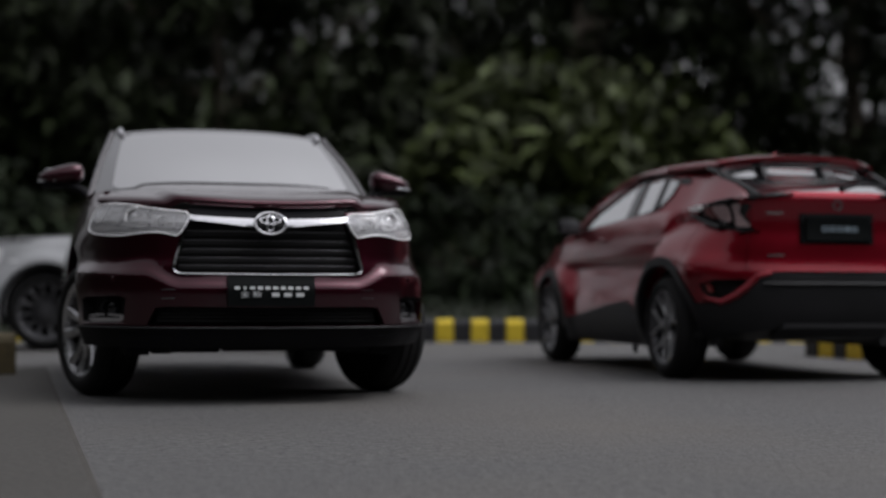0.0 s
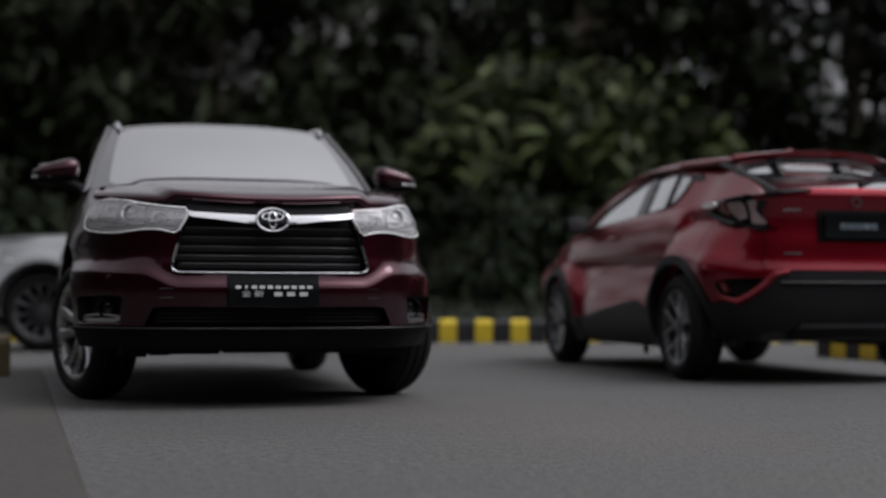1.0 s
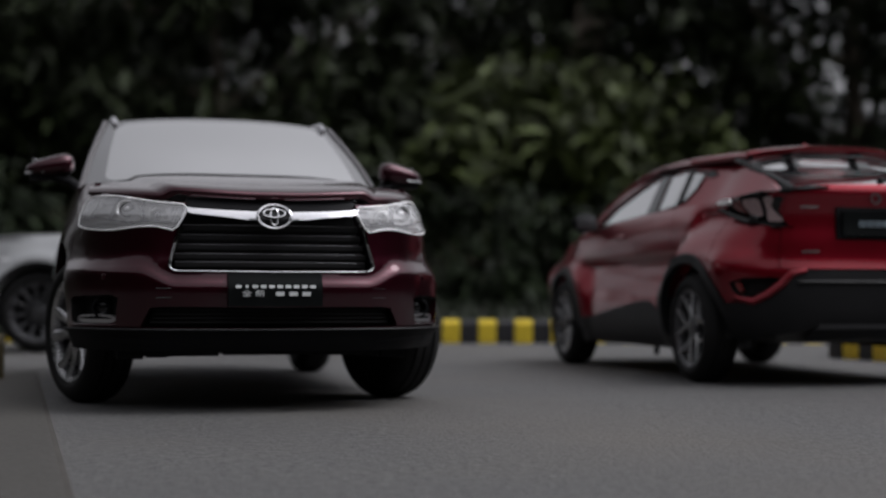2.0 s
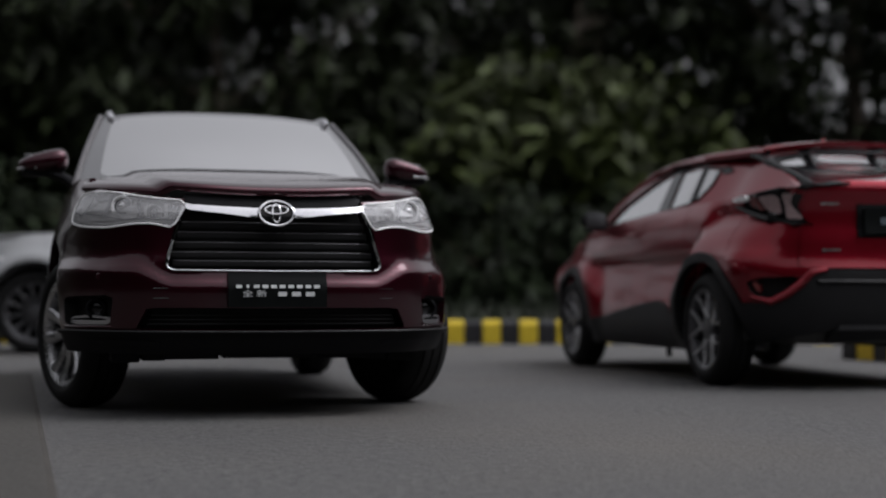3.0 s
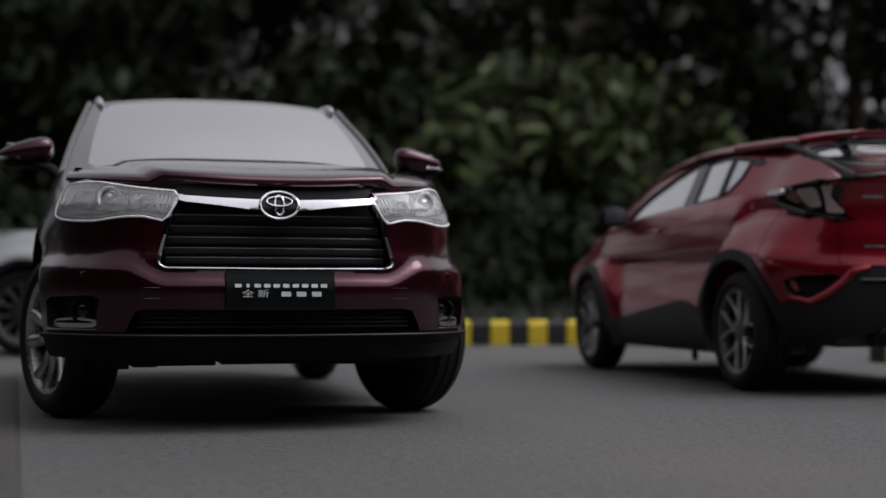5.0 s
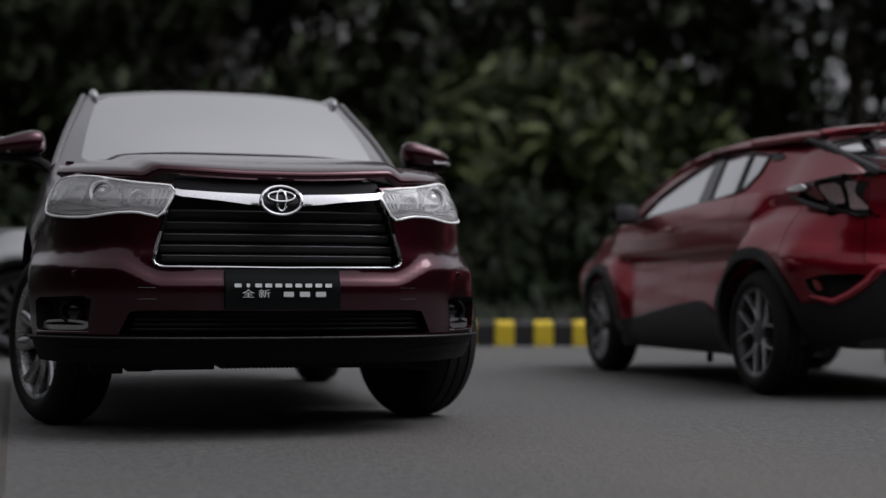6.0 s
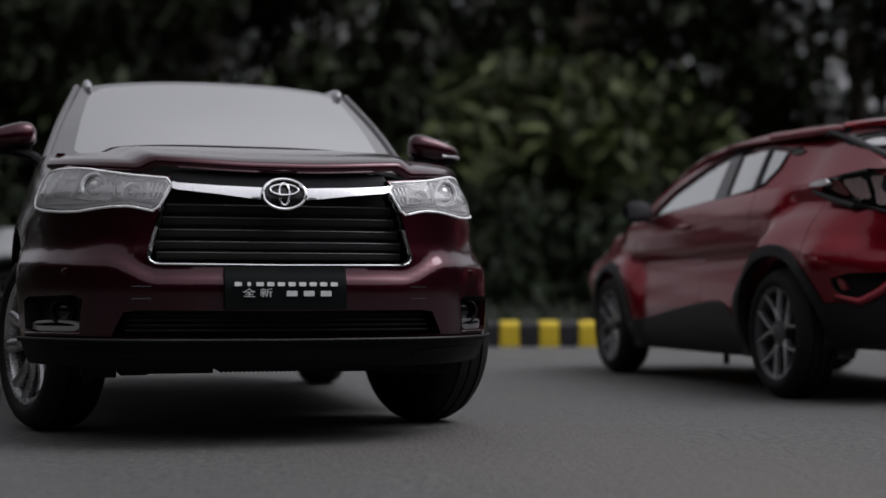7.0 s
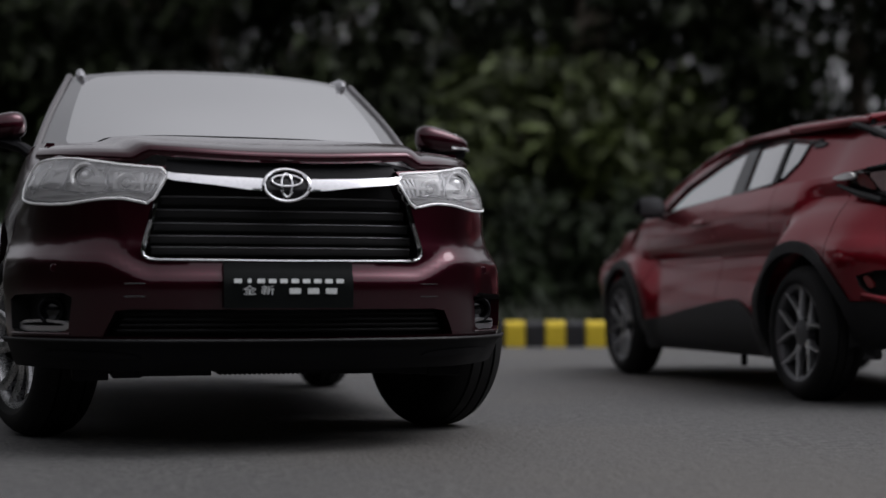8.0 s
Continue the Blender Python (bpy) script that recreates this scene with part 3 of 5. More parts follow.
def wheel(parent, x, y, r, width, side, steer=0.0, style="double", rim="alloy", spokes=10, spoke_mat="alloy"):
    """A wheel with tyre, rim barrel, spokes and hub cap; the outer face looks to +x for side=1."""
    key = (style, r, width)
    if key not in WHEELS:
        h, rr = width / 2, r * 0.70
        tyre = lathe([(-h * 0.80, rr), (-h * 0.97, rr + 0.03), (-h, r * 0.82), (-h * 0.97, r * 0.87), (-h * 0.88, r * 0.92), (-h * 0.72, r * 0.965), (-h * 0.5, r * 0.992),
                      (-h * 0.46, r), (-h * 0.45, r - 0.012), (-h * 0.38, r - 0.012), (-h * 0.37, r), (-h * 0.04, r), (-h * 0.03, r - 0.012), (h * 0.03, r - 0.012), (h * 0.04, r),
                      (h * 0.37, r), (h * 0.38, r - 0.012), (h * 0.45, r - 0.012), (h * 0.46, r), (h * 0.5, r * 0.992), (h * 0.72, r * 0.965), (h * 0.88, r * 0.92),
                      (h * 0.97, r * 0.87), (h, r * 0.82), (h * 0.985, r * 0.78), (h * 0.97, rr + 0.03), (h * 0.86, rr + 0.004), (h * 0.80, rr)], 64)
        barrel = lathe([(h * 0.05, rr - 0.03), (h * 0.2, rr - 0.035), (h * 0.78, rr - 0.016), (h * 0.84, rr - 0.004), (h * 0.88, rr + 0.006),
                        (h * 0.84, rr + 0.008), (h * 0.7, rr + 0.004), (h * 0.05, rr + 0.003)], 64)
        back = lathe([(h * 0.10, 0.0), (h * 0.10, r * 0.46), (-h * 0.2, r * 0.50), (-h * 0.72, rr + 0.004), (-h * 0.80, rr + 0.004), (-h * 0.74, rr * 0.7), (-h * 0.70, 0.0)], 40)
        hub = lathe([(h * 0.30, 0.0), (h * 0.30, 0.078), (h * 0.66, 0.07), (h * 0.70, 0.045), (h * 0.70, 0.034), (h * 0.73, 0.030), (h * 0.73, 0.0)], 32)
        w0, w1 = {"double": (0.020, 0.030), "split": (0.009, 0.012)}.get(style, (0.016, 0.022))
        sp = bmesh.new()
        v = []
        for t in np.linspace(0, 1, 6) if style != "split" else ():
            rad = 0.05 + (rr - 0.062) * t
            xo, wd, dp = h * (0.62 + 0.20 * t - 0.12 * math.sin(math.pi * t)), w0 + (w1 - w0) * t, 0.035 - 0.012 * t
            v.append([sp.verts.new(c) for c in ((xo - dp, -wd, rad), (xo - 0.006, -wd, rad), (xo + 0.004, -wd * 0.55, rad), (xo + 0.004, wd * 0.55, rad), (xo - 0.006, wd, rad), (xo - dp, wd, rad))])
        for a, b in zip(v, v[1:]):
            for k in range(6):
                sp.faces.new((a[k], a[(k + 1) % 6], b[(k + 1) % 6], b[k]))
        if v:
            sp.faces.new(v[0][::-1])
            sp.faces.new(v[-1])
        else:
            # a forked spoke: a stem that parts into two arms
            for sg in (1, -1):
                arm = []
                for t in np.linspace(0, 1, 9):
                    rad, off = .045 + (rr - .057) * t, sg * (.011 + .080 * max(0.0, (t - .35) / .65) ** 1.1)
                    xo, wd, dp = h * (.60 + .22 * t), .011 - .002 * t, .040 - .014 * t
                    arm.append([sp.verts.new(c) for c in ((xo - dp, off - wd, rad), (xo - .006, off - wd, rad), (xo + .004, off - wd * .6, rad), (xo + .004, off + wd * .6, rad), (xo - .006, off + wd, rad), (xo - dp, off + wd, rad))])
                for a, b in zip(arm, arm[1:]):
                    for k in range(6):
                        sp.faces.new((a[k], a[(k + 1) % 6], b[(k + 1) % 6], b[k]))
                sp.faces.new(arm[0][::-1])
                sp.faces.new(arm[-1])
        bmesh.ops.recalc_face_normals(sp, faces=sp.faces)
        obs = [cp("wheel", barrel, rim, None), cp("tyre", tyre, "rubber", None), cp("brake_disc", back, "black", None), cp("hub_cap", hub, rim, None), cp("spoke", sp, spoke_mat, None)]
        WHEELS[key] = [o.data for o in obs]
        for o in obs:
            bpy.data.objects.remove(o)
    barrel, tyre, back, hub, spoke = WHEELS[key]
    base = new("wheel", barrel)
    base.parent = parent
    base.matrix_basis = pose(x * K, y * K, r * K, 0, 0, steer + (180 if side < 0 else 0))
    for nm, me in (("tyre", tyre), ("brake_disc", back), ("hub_cap", hub)):
        o = new(nm, me)
        o.parent = base
    for k in range(spokes):
        a = 360 * k / spokes
        if style == "double":
            a = 72 * (k // 2) + (-15 if k % 2 else 15)
        o = new("spoke", spoke)
        o.parent, o.matrix_basis = base, pose(0, 0, 0, a + 11, 0, 0)
    return base


def liner(s, x, y, z, r, depth):
    """The inside of a wheel arch: the upper part of a drum, closed on its inner side."""
    bm = lathe([(-s * depth, .05), (-s * depth, r), (0, r)], 40, m=Matrix.Translation((x, y, z)))
    bmesh.ops.delete(bm, geom=[f for f in bm.faces if f.calc_center_median().z < z - 0.05], context="FACES")
    return bm


def arch(y, z, r, n=40):
    return disc(y, z, r, r, n)


# ---- wine-red model SUV ----
def body_surface(ring, front, side, rear, extra=None, nose=(0.95, 1.5), tail=(0.9, 1.5)):
    def S(u, z, off=0.0):
        x, y, nx, ny = ring.at(u)
        wf, wr = 1 - step01(abs(u), *nose), 1 - step01(ring.half - abs(u), *tail)
        o = front(z) * wf + rear(z) * wr + side(z) * max(0, 1 - wf - wr) + off
        if extra:
            o += extra(x, y, z)
        return Vector((x + nx * o, y + ny * o, z))
    return S


def both(name, make, mat, parent, label=""):
    """The right-hand part and its mirror image."""
    a = cp(name, make(), mat, parent, label)
    b = cp(name, flip_x(make()), mat, parent, label)
    return a, b


def suv():
    car = tagged(new("model_car"), "wine-red die-cast model SUV with chrome grille and turned front wheels", "model car")
    ring = Ring(0.945, 2.43, 5.0, 2.36, 4.2)
    front = smooth_curve([.20, .26, .32, .42, .56, .66, .72, .78, .88, .94, 1.0, 1.06],
                         [-.15, -.06, -.022, .000, .004, -.002, -.012, -.018, -.026, -.05, -.09, -.16])
    side = smooth_curve([.20, .28, .36, .5, .64, .78, .9, 1.0, 1.06, 1.12], [-.10, -.03, -.02, -.012, -.008, -.012, -.030, -.055, -.075, -.11])
    flare = lambda x, y, z: 0.022 * (hump(math.hypot(y - 1.40, z - 0.36), 0.45, 0.10) + hump(math.hypot(y + 1.35, z - 0.36), 0.45, 0.10)) * step01(abs(x), 0.8, 0.92)

    def nose(x, y, z):
        """A ledge across the bumper: low under the grille, higher beside it, with a hollow above."""
        zc = .590 + .068 * step01(abs(x), .43, .60) + .012 * step01(abs(x), .70, .92)
        keep = step01(y, 1.45, 1.85)
        ledge = .020 * (1 - .35 * step01(abs(x), .70, .90)) * (1 - step01(z, zc - .022, zc + .030)) * step01(z, .22, .40)
        hollow = -.005 * hump(z, zc + .075, .055) * step01(abs(x), .50, .60)
        cheek = step01(abs(x), .72, .85) * (.008 + .020 * (1 - step01(z, .60, .78)))
        return flare(x, y, z) + keep * (ledge + hollow + cheek)
    S = body_surface(ring, front, side, side, nose)
    Sy = lambda y, z, off=0.0: S(ring.u_of(y), z, off)
    half = ring.half
    T = lambda w, z, off=0.0: S(half - w if w >= 0 else -half - w, z, off)
    ax_f, ax_r, r = 1.40, -1.35, 0.36
    arch_f, arch_r = arch(ax_f, 0.37, 0.435), arch(ax_r, 0.37, 0.435)
    arch_u = [(ring.u_of(y), z) for y, z in arch_f]
    arch_ul = [(-u, z) for u, z in arch_u]

    # outlines on the nose
    lamp_o = soften([(.385, .940), (.58, .955), (.86, .974), (1.0, .983), (1.07, .978), (1.095, .950), (1.095, .885), (1.07, .848), (.98, .828), (.86, .814), (.78, .811), (.70, .817), (.62, .824), (.54, .824), (.445, .804)], 1, 0.15)
    wide = lambda u: math.copysign(abs(u) + .105 * step01(abs(u), .75, 1.07), u)      # lamp outlines run round the corner
    rise = lambda u, z: z + .018 * max(step01(abs(u), .5, .9), 1 - step01(z, .82, .90))
    SL = lambda u, z, off=0.0: S(wide(u), rise(u, z), off)
    SF = lambda u, z, off=0.0: S(math.copysign(.70 + (abs(u) - .64) * 1.09, u), z, off)
    lamp_hole = [(wide(u), rise(u, z)) for u, z in lamp_o]
    lamp_l = [(-u, z) for u, z in lamp_hole]
    mouth = mirrored([(0, .966), (.20, .966), (.380, .966), (.402, .945), (.432, .86), (.455, .77), (.485, .638), (0, .634)])
    mouth = fillet(mouth, 0.04)
    fog_o = soften([(.640, .535), (.985, .528), (.975, .398), (.662, .400)], 1, 0.12)
    fog_hole = [(.70 + (u - .64) * 1.09, z) for u, z in fog_o]
    intake = mirrored([(0, .478), (.50, .480), (.548, .474), (.592, .392), (0, .386)])
    u1 = ring.u_of(1.72)
    edge = smooth_curve([0, .36, .74, 1.0, 1.25, 1.6], [.940, .947, .978, 1.012, 1.068, 1.080])
    skin = mirrored([(0, edge(0))] + [(u, edge(u)) for u in (.2, .38, .6, .8, 1.0, 1.12, u1)] + [(u1, .374), (.6, .374), (0, .374)])
    cp("front_bumper", patch(S, skin, [lamp_hole, lamp_l, mouth, fog_hole, [(-u, z) for u, z in fog_hole], intake, arch_u, arch_ul], 0.020, lip=0.03), "wine", car)
    lower = mirrored([(0, .368), (.6, .368), (1.0, .370), (1.15, .372), (u1, .373), (u1, .288), (1.0, .282), (.6, .278), (0, .278)])
    cp("bumper_lip", patch(S, lower, [arch_u, arch_ul], 0.035, lift=0.006, lip=0.05), "black", car, "black plastic lower lip")
    ridge = mirrored([(0, .374), (.6, .374), (1.0, .376), (1.2, .378), (1.2, .367), (1.0, .364), (.6, .362), (0, .361)])
    cp("bumper_ridge", patch(S, ridge, [arch_u, arch_ul], 0.03, lift=0.016, lip=0.02), "black", car)
    cp("bumper_ridge", tube([S(u, .376 + .004 * abs(u), .020) for u in np.linspace(-1.12, 1.12, 61)], .0055, 6), "cladding", car)
    for sgn in (1, -1):
        slot = soften([(sgn * .50, .338), (sgn * .86, .346), (sgn * .88, .320), (sgn * .46, .312)], 1)
        cp("lip_slot", patch(S, slot, [], 0.03, lift=0.010, lip=0.01), "black", car)

    # grille
    grille = cp("grille", patch(S, mouth, [], 0.05, lift=-0.11, lip=0.0), "void", car, "black recessed grille")
    inner = fillet(mirrored([(0, .875), (.395, .885), (.415, .86), (.434, .77), (.469, .647), (0, .6435)]), 0.035)
    rim = fillet(mirrored([(0, .876), (.400, .886), (.424, .86), (.444, .77), (.481, .641), (0, .6375)]), 0.042)
    bead = [p for p in rim if p[1] < .845]
    cut_top = [(-.6, .84), (.6, .84), (.6, 1.0), (-.6, 1.0)]
    cp("grille_surround", patch(S, rim, [inner, cut_top], 0.02, lift=0.006, lip=0.010), "chrome", grille, "thin chrome surround")
    cp("surround_bead", tube([S(u, z, 0.008) for u, z in run(bead, .04)], 0.0042, 8), "chrome", grille)
    for z in (.838, .794, .750, .708, .670):
        w = float(np.interp(z, [.64, .70, .78, .86], [.44, .458, .435, .41]))
        cp("slat", tube([S(u, z, -0.055) for u in np.linspace(-w, w, 25)], 0.013, 8, flat=1.3), "void", grille)
        # a thin paler line added as the highlight along each slat
        cp("slat_glint", tube([S(u, z + 0.012, -0.042) for u in np.linspace(-w, w, 25)], 0.0013, 6), "dark_alloy", grille)
    for s in (1, -1):
        bar = [(s * .070, .912), (s * .23, .917), (s * .37, .925), (s * .392, .930), (s * .392, .906), (s * .37, .900), (s * .228, .886), (s * .082, .868)]
        cp("grille_bar", patch(S, bar if s > 0 else bar[::-1], [], 0.02, lift=0.016, lip=0.03), "chrome", grille, "chrome wing bar")
    cp("hood_lip", patch(S, mirrored([(0, .975), (.40, .975), (.42, .925), (.2, .918), (0, .914)]), [], 0.03, lift=-0.03, lip=0.01), "black", grille)
    badge = cp("badge", patch(S, disc(0, .890, .074, .052), [], 0.02, lift=0.018, lip=0.02), "gloss_black", grille, "oval black badge with chrome rings")
    ell = lambda cx, cz, a, b, o: [S(cx + a * math.cos(t), cz + b * math.sin(t), o) for t in np.linspace(0, 2 * math.pi, 40, endpoint=False)]
    for cx, cz, a, b, rad in ((0, .890, .076, .054, .0062), (0, .905, .050, .019, .0045), (0, .890, .018, .040, .0045)):
        cp("badge_ring", tube(ell(cx, cz, a, b, 0.027), rad, 8, True), "chrome", badge)

    # plate with printed bars for its lettering
    plate = cp("name_plate", patch(S, [(-.212, .632), (.212, .632), (.212, .482), (-.212, .482)][::-1], [], 0.03, lift=0.034, lip=0.02), "plate", car, "black plate with pale lettering bars")
    for k in range(10):
        u = .168 - k * .0372
        w = .006 if k == 1 else .0125
        cp("print_bar", patch(S, fillet([(u - w, .564), (u + w, .564), (u + w, .578), (u - w, .578)], 0.003, 2), [], 0.02, lift=0.0385, lip=0.001), "print", plate)
    for u in (-.018, -.078, -.138):
        cp("print_bar", patch(S, fillet([(u - .019, .529), (u + .019, .529), (u + .019, .548), (u - .019, .548)], 0.003, 2), [], 0.02, lift=0.0385, lip=0.001), "print", plate)
    for u, word in ((.131, "\u5168"), (.072, "\u65b0")):
        t = bpy.data.curves.new("print_word", "FONT")
        t.body, t.size, t.align_x, t.align_y, t.extrude = word, 0.036 * K, "CENTER", "CENTER", 0.0006 * K
        t.materials.append(M["print"])
        ob = new("print_word", t)
        ob.parent = plate
        ob.matrix_basis = Matrix.Translation(S(u, .5385, 0.0392) * K) @ Matrix.Rotation(math.pi, 4, "Z") @ Matrix.Rotation(math.pi / 2, 4, "X") @ Matrix.Diagonal((1.3, 0.9, 1, 1))

    # lower intake
    low = cp("lower_intake", patch(S, mirrored([(0, .50), (.64, .50), (.68, .30), (0, .30)]), [], 0.05, lift=-0.09, lip=0.0), "void", car)
    for z in (.464, .446, .428, .410):
        w = float(np.interp(z, [.39, .478], [.565, .525]))
        cp("slat", tube([S(u, z, -0.035) for u in np.linspace(-w, w, 21)], 0.0050, 6), "void", low)

    # head lamps
    for s in (1, -1):
        q = lambda pts: [(s * u, z) for u, z in pts] if s > 0 else [(s * u, z) for u, z in pts][::-1]
        ribs = lambda u, z, off: SL(u, z, off - .8 * ((z - .80) % .045) - .006 * abs(((abs(u) * 14 + .8 * z) % 1.0) - .5))
        hl = cp("headlight", patch(ribs, q(lamp_o), [], 0.010, lift=-0.012, lip=-0.013), "lamp_silver", car, "clear headlight with chrome reflectors")
        cp("lamp_rim", patch(SL, q(soften([(.385, .940), (.58, .955), (.86, .974), (1.0, .983), (1.07, .978), (1.095, .950), (1.095, .885), (1.07, .848), (.98, .828), (.86, .814), (.78, .811), (.70, .817), (.62, .824), (.54, .824), (.445, .804)], 1, 0.15)),
                               [q(soften([(.396, .935), (.58, .950), (.86, .969), (.995, .978), (1.062, .972), (1.084, .948), (1.084, .889), (1.062, .858), (.975, .839), (.86, .825), (.78, .822), (.70, .828), (.62, .834), (.54, .834), (.454, .815)], 1, 0.15))],
                               0.02, lift=-0.004, lip=0.03), "chrome", hl)

        def bowl(u, z, rad, depth, mat, nm, ring_r):
            c, c2 = SL(s * u, z, -0.030), SL(s * u, z, 0.0)
            axis = (Vector((0, 1, 0)) * 0.8 + (c2 - c).normalized() * 0.35).normalized()
            m = Matrix.Translation(c) @ axis.to_track_quat("X", "Z").to_matrix().to_4x4()
            b = cp(nm, lathe([(0.000, 0.0), (0.004, rad * .5), (depth * .5, rad * .85), (depth, rad), (depth, rad + .006), (0, rad + .008)], 32, m=m), mat, hl)
            cp("lens", lathe([(depth * .9, 0.0), (depth * .85, ring_r * .4), (depth * .6, ring_r * .8), (depth * .25, ring_r), (0.002, ring_r)], 24, m=m), "reflector", b)
            cp("bezel", lathe([(depth * .55, ring_r), (depth * .75, ring_r + .003), (depth * .75, ring_r + .006), (depth * .5, ring_r + .008)], 32, m=m), "chrome", b)
        bowl(.742, .908, .042, .024, "lamp_silver", "projector", .027)
        bowl(.545, .893, .028, .018, "lamp_silver", "reflector", .011)
        for ua, ub in ((.572, .588), (.472, .486)):
            cp("reflector_wall", patch(SL, q([(ua, .850), (ub, .852), (ub + .006, .930), (ua + .006, .928)]), [], 0.03, lift=-0.014, lip=0.03), "lamp_silver", hl)
        cp("indicator", patch(SL, q(soften([(.97, .955), (1.04, .948), (1.05, .910), (.99, .888), (.945, .90), (.935, .94)], 1)), [], 0.03, lift=-0.015, lip=0.02), "lamp_silver", hl)
        cp("marker", patch(SL, q(soften([(.97, .892), (1.03, .902), (1.03, .886), (.98, .876)], 1)), [], 0.02, lift=-0.025, lip=0.01), "amber", hl, "amber side marker")
        for k in range(4):
            u = .432 + .017 * k
            cp("reflector_fin", patch(SL, q([(u, .845 + .002 * k), (u + .008, .846 + .002 * k), (u - .016, .918 + .004 * k), (u - .022, .917 + .004 * k)]), [], 0.03, lift=-0.018, lip=0.03), "silver", hl)
        cp("divider", tube([SL(s * u, z, -0.015) for u, z in ((.625, .845), (.610, .88), (.635, .925), (.625, .955))], 0.009, 8), "chrome", hl)
        cp("divider", tube([SL(s * u, z, -0.015) for u, z in ((.835, .862), (.82, .90), (.835, .96))], 0.010, 8), "silver", hl)
        cp("light_guide", tube([SL(s * u, z, -0.012) for u, z in ((.47, .848), (.55, .862), (.63, .853), (.70, .848), (.84, .864), (.98, .884))], 0.006, 8), "chrome", hl)
        cp("lower_trim", patch(SL, q([(.445, .804), (.54, .824), (.62, .824), (.70, .817), (.78, .811), (.86, .814), (.98, .828), (1.07, .848), (1.09, .885),
                                     (1.072, .890), (1.05, .864), (.97, .848), (.86, .835), (.78, .832), (.70, .838), (.62, .844), (.54, .844), (.458, .826)][::-1]), [], 0.02, lift=-0.005, lip=0.02), "lamp_silver", hl, "bright lower trim")
        cp("light_guide", tube([SL(s * u, z, -0.008) for u, z in ((.950, .962), (.945, .91), (.962, .878), (1.0, .872), (1.045, .892), (1.055, .93), (1.04, .965))], 0.0065, 8), "chrome", hl)
        cp("lamp_edge", tube([SL(s * u, z, 0.001) for u, z in dense(lamp_o, 0.02)], 0.0048, 8, True), "lamp_silver", hl, "bright silver edge")
        cp("lamp_cover", patch(SL, q(lamp_o), [], 0.03, lift=0.002, lip=0.0, flip=True), "clear", hl, "clear glossy cover")

        # fog lamp pocket
        pocket = cp("fog_lamp", patch(SF, q(fog_o), [], 0.04, lift=-0.07, lip=-0.07), "void", car, "fog lamp in a black pocket with a chrome strip")
        c = SF(s * .80, .475, -0.055)
        m = Matrix.Translation(c) @ Vector((s * 0.25, 1, 0)).normalized().to_track_quat("X", "Z").to_matrix().to_4x4()
        cp("lamp_ring", lathe([(0.0, .046), (0.03, .046), (0.034, .040), (0.03, .034), (0, .034)], 32, m=m), "black", pocket)
        cp("lens", lathe([(0.016, 0.0), (0.014, .02), (0.006, .036)], 28, m=m), "gloss_black", pocket)
        cp("strip", patch(SF, q(soften([(.672, .438), (.80, .447), (.955, .440), (.965, .404), (.672, .406)], 1, 0.2)), [q(soften([(.70, .431), (.80, .438), (.94, .432), (.945, .424), (.70, .424)], 1, 0.2))], 0.02, lift=-0.02, lip=0.03), "silver", pocket, "chrome strip")
        cp("strip_edge", tube([SF(s * u, .399, 0.0) for u in np.linspace(.655, .98, 10)], 0.0035, 6), "wine", pocket)
        # towing-eye cover and parking sensor
        for z in (.563, .521):
            cp("cover_seam", tube([S(s * u, z, 0.0005) for u in np.linspace(.455, .52, 6)], 0.0011, 5), "dark_alloy", car)
        cp("parking_sensor", lathe([(0.003, 0.0), (0.003, .012), (0, .014)], 20, m=Matrix.Translation(S(s * .79, .615, 0.001)) @ Vector((s * 0.3, 1, 0)).normalized().to_track_quat("X", "Z").to_matrix().to_4x4()), "wine", car)

    # sides
    top = smooth_curve([-2.2, -1.2, .9, 1.3, 1.72], [1.12, 1.10, 1.09, 1.085, 1.080])
    line = lambda ya, yb: [(y, top(y)) for y in np.linspace(ya, yb, 9)]
    for nm, ya, yb, holes in (("fender", 1.715, .925, [arch_f]), ("front_door", .920, -.105, []), ("rear_door", -.110, -1.02, [arch_r]), ("rear_quarter", -1.025, -1.98, [arch_r])):
        both(nm, lambda: patch(Sy, line(ya, yb) + [(yb, .36), (ya, .36)], holes, 0.045, lip=0.03), "wine", car)
    both("sill", lambda: patch(Sy, [(.98, .355), (-.93, .355), (-.93, .28), (.98, .28)], [arch_f, arch_r], 0.06, lift=0.004, lip=0.05), "black", car)
    w1 = half - ring.u_of(-1.985)
    cp("rear_bumper", patch(T, mirrored([(0, .70), (w1, .70), (w1, .46), (0, .50)]), [[(half - ring.u_of(y), z) for y, z in arch_r], [(-half + ring.u_of(y), z) for y, z in arch_r]], 0.05), "wine", car)
    cp("tailgate", patch(T, mirrored([(0, 1.12), (.62, 1.12), (.66, .705), (0, .705)]), [], 0.06), "wine", car)
    for s in (1, -1):
        o = [(s * .625, 1.12), (s * w1, 1.12), (s * w1, .705), (s * .665, .705)]
        cp("tail_light", patch(T, o, [], 0.05), "lamp_red", car)

    # hood, windscreen, roof
    fold = lambda x, y, t: (0.030 - 0.011 * step01(t, .1, .9)) * (1 - step01(abs(x), .41 + .12 * t, .47 + .125 * t)) * (.80 + .20 * step01(abs(x), .08, .42))
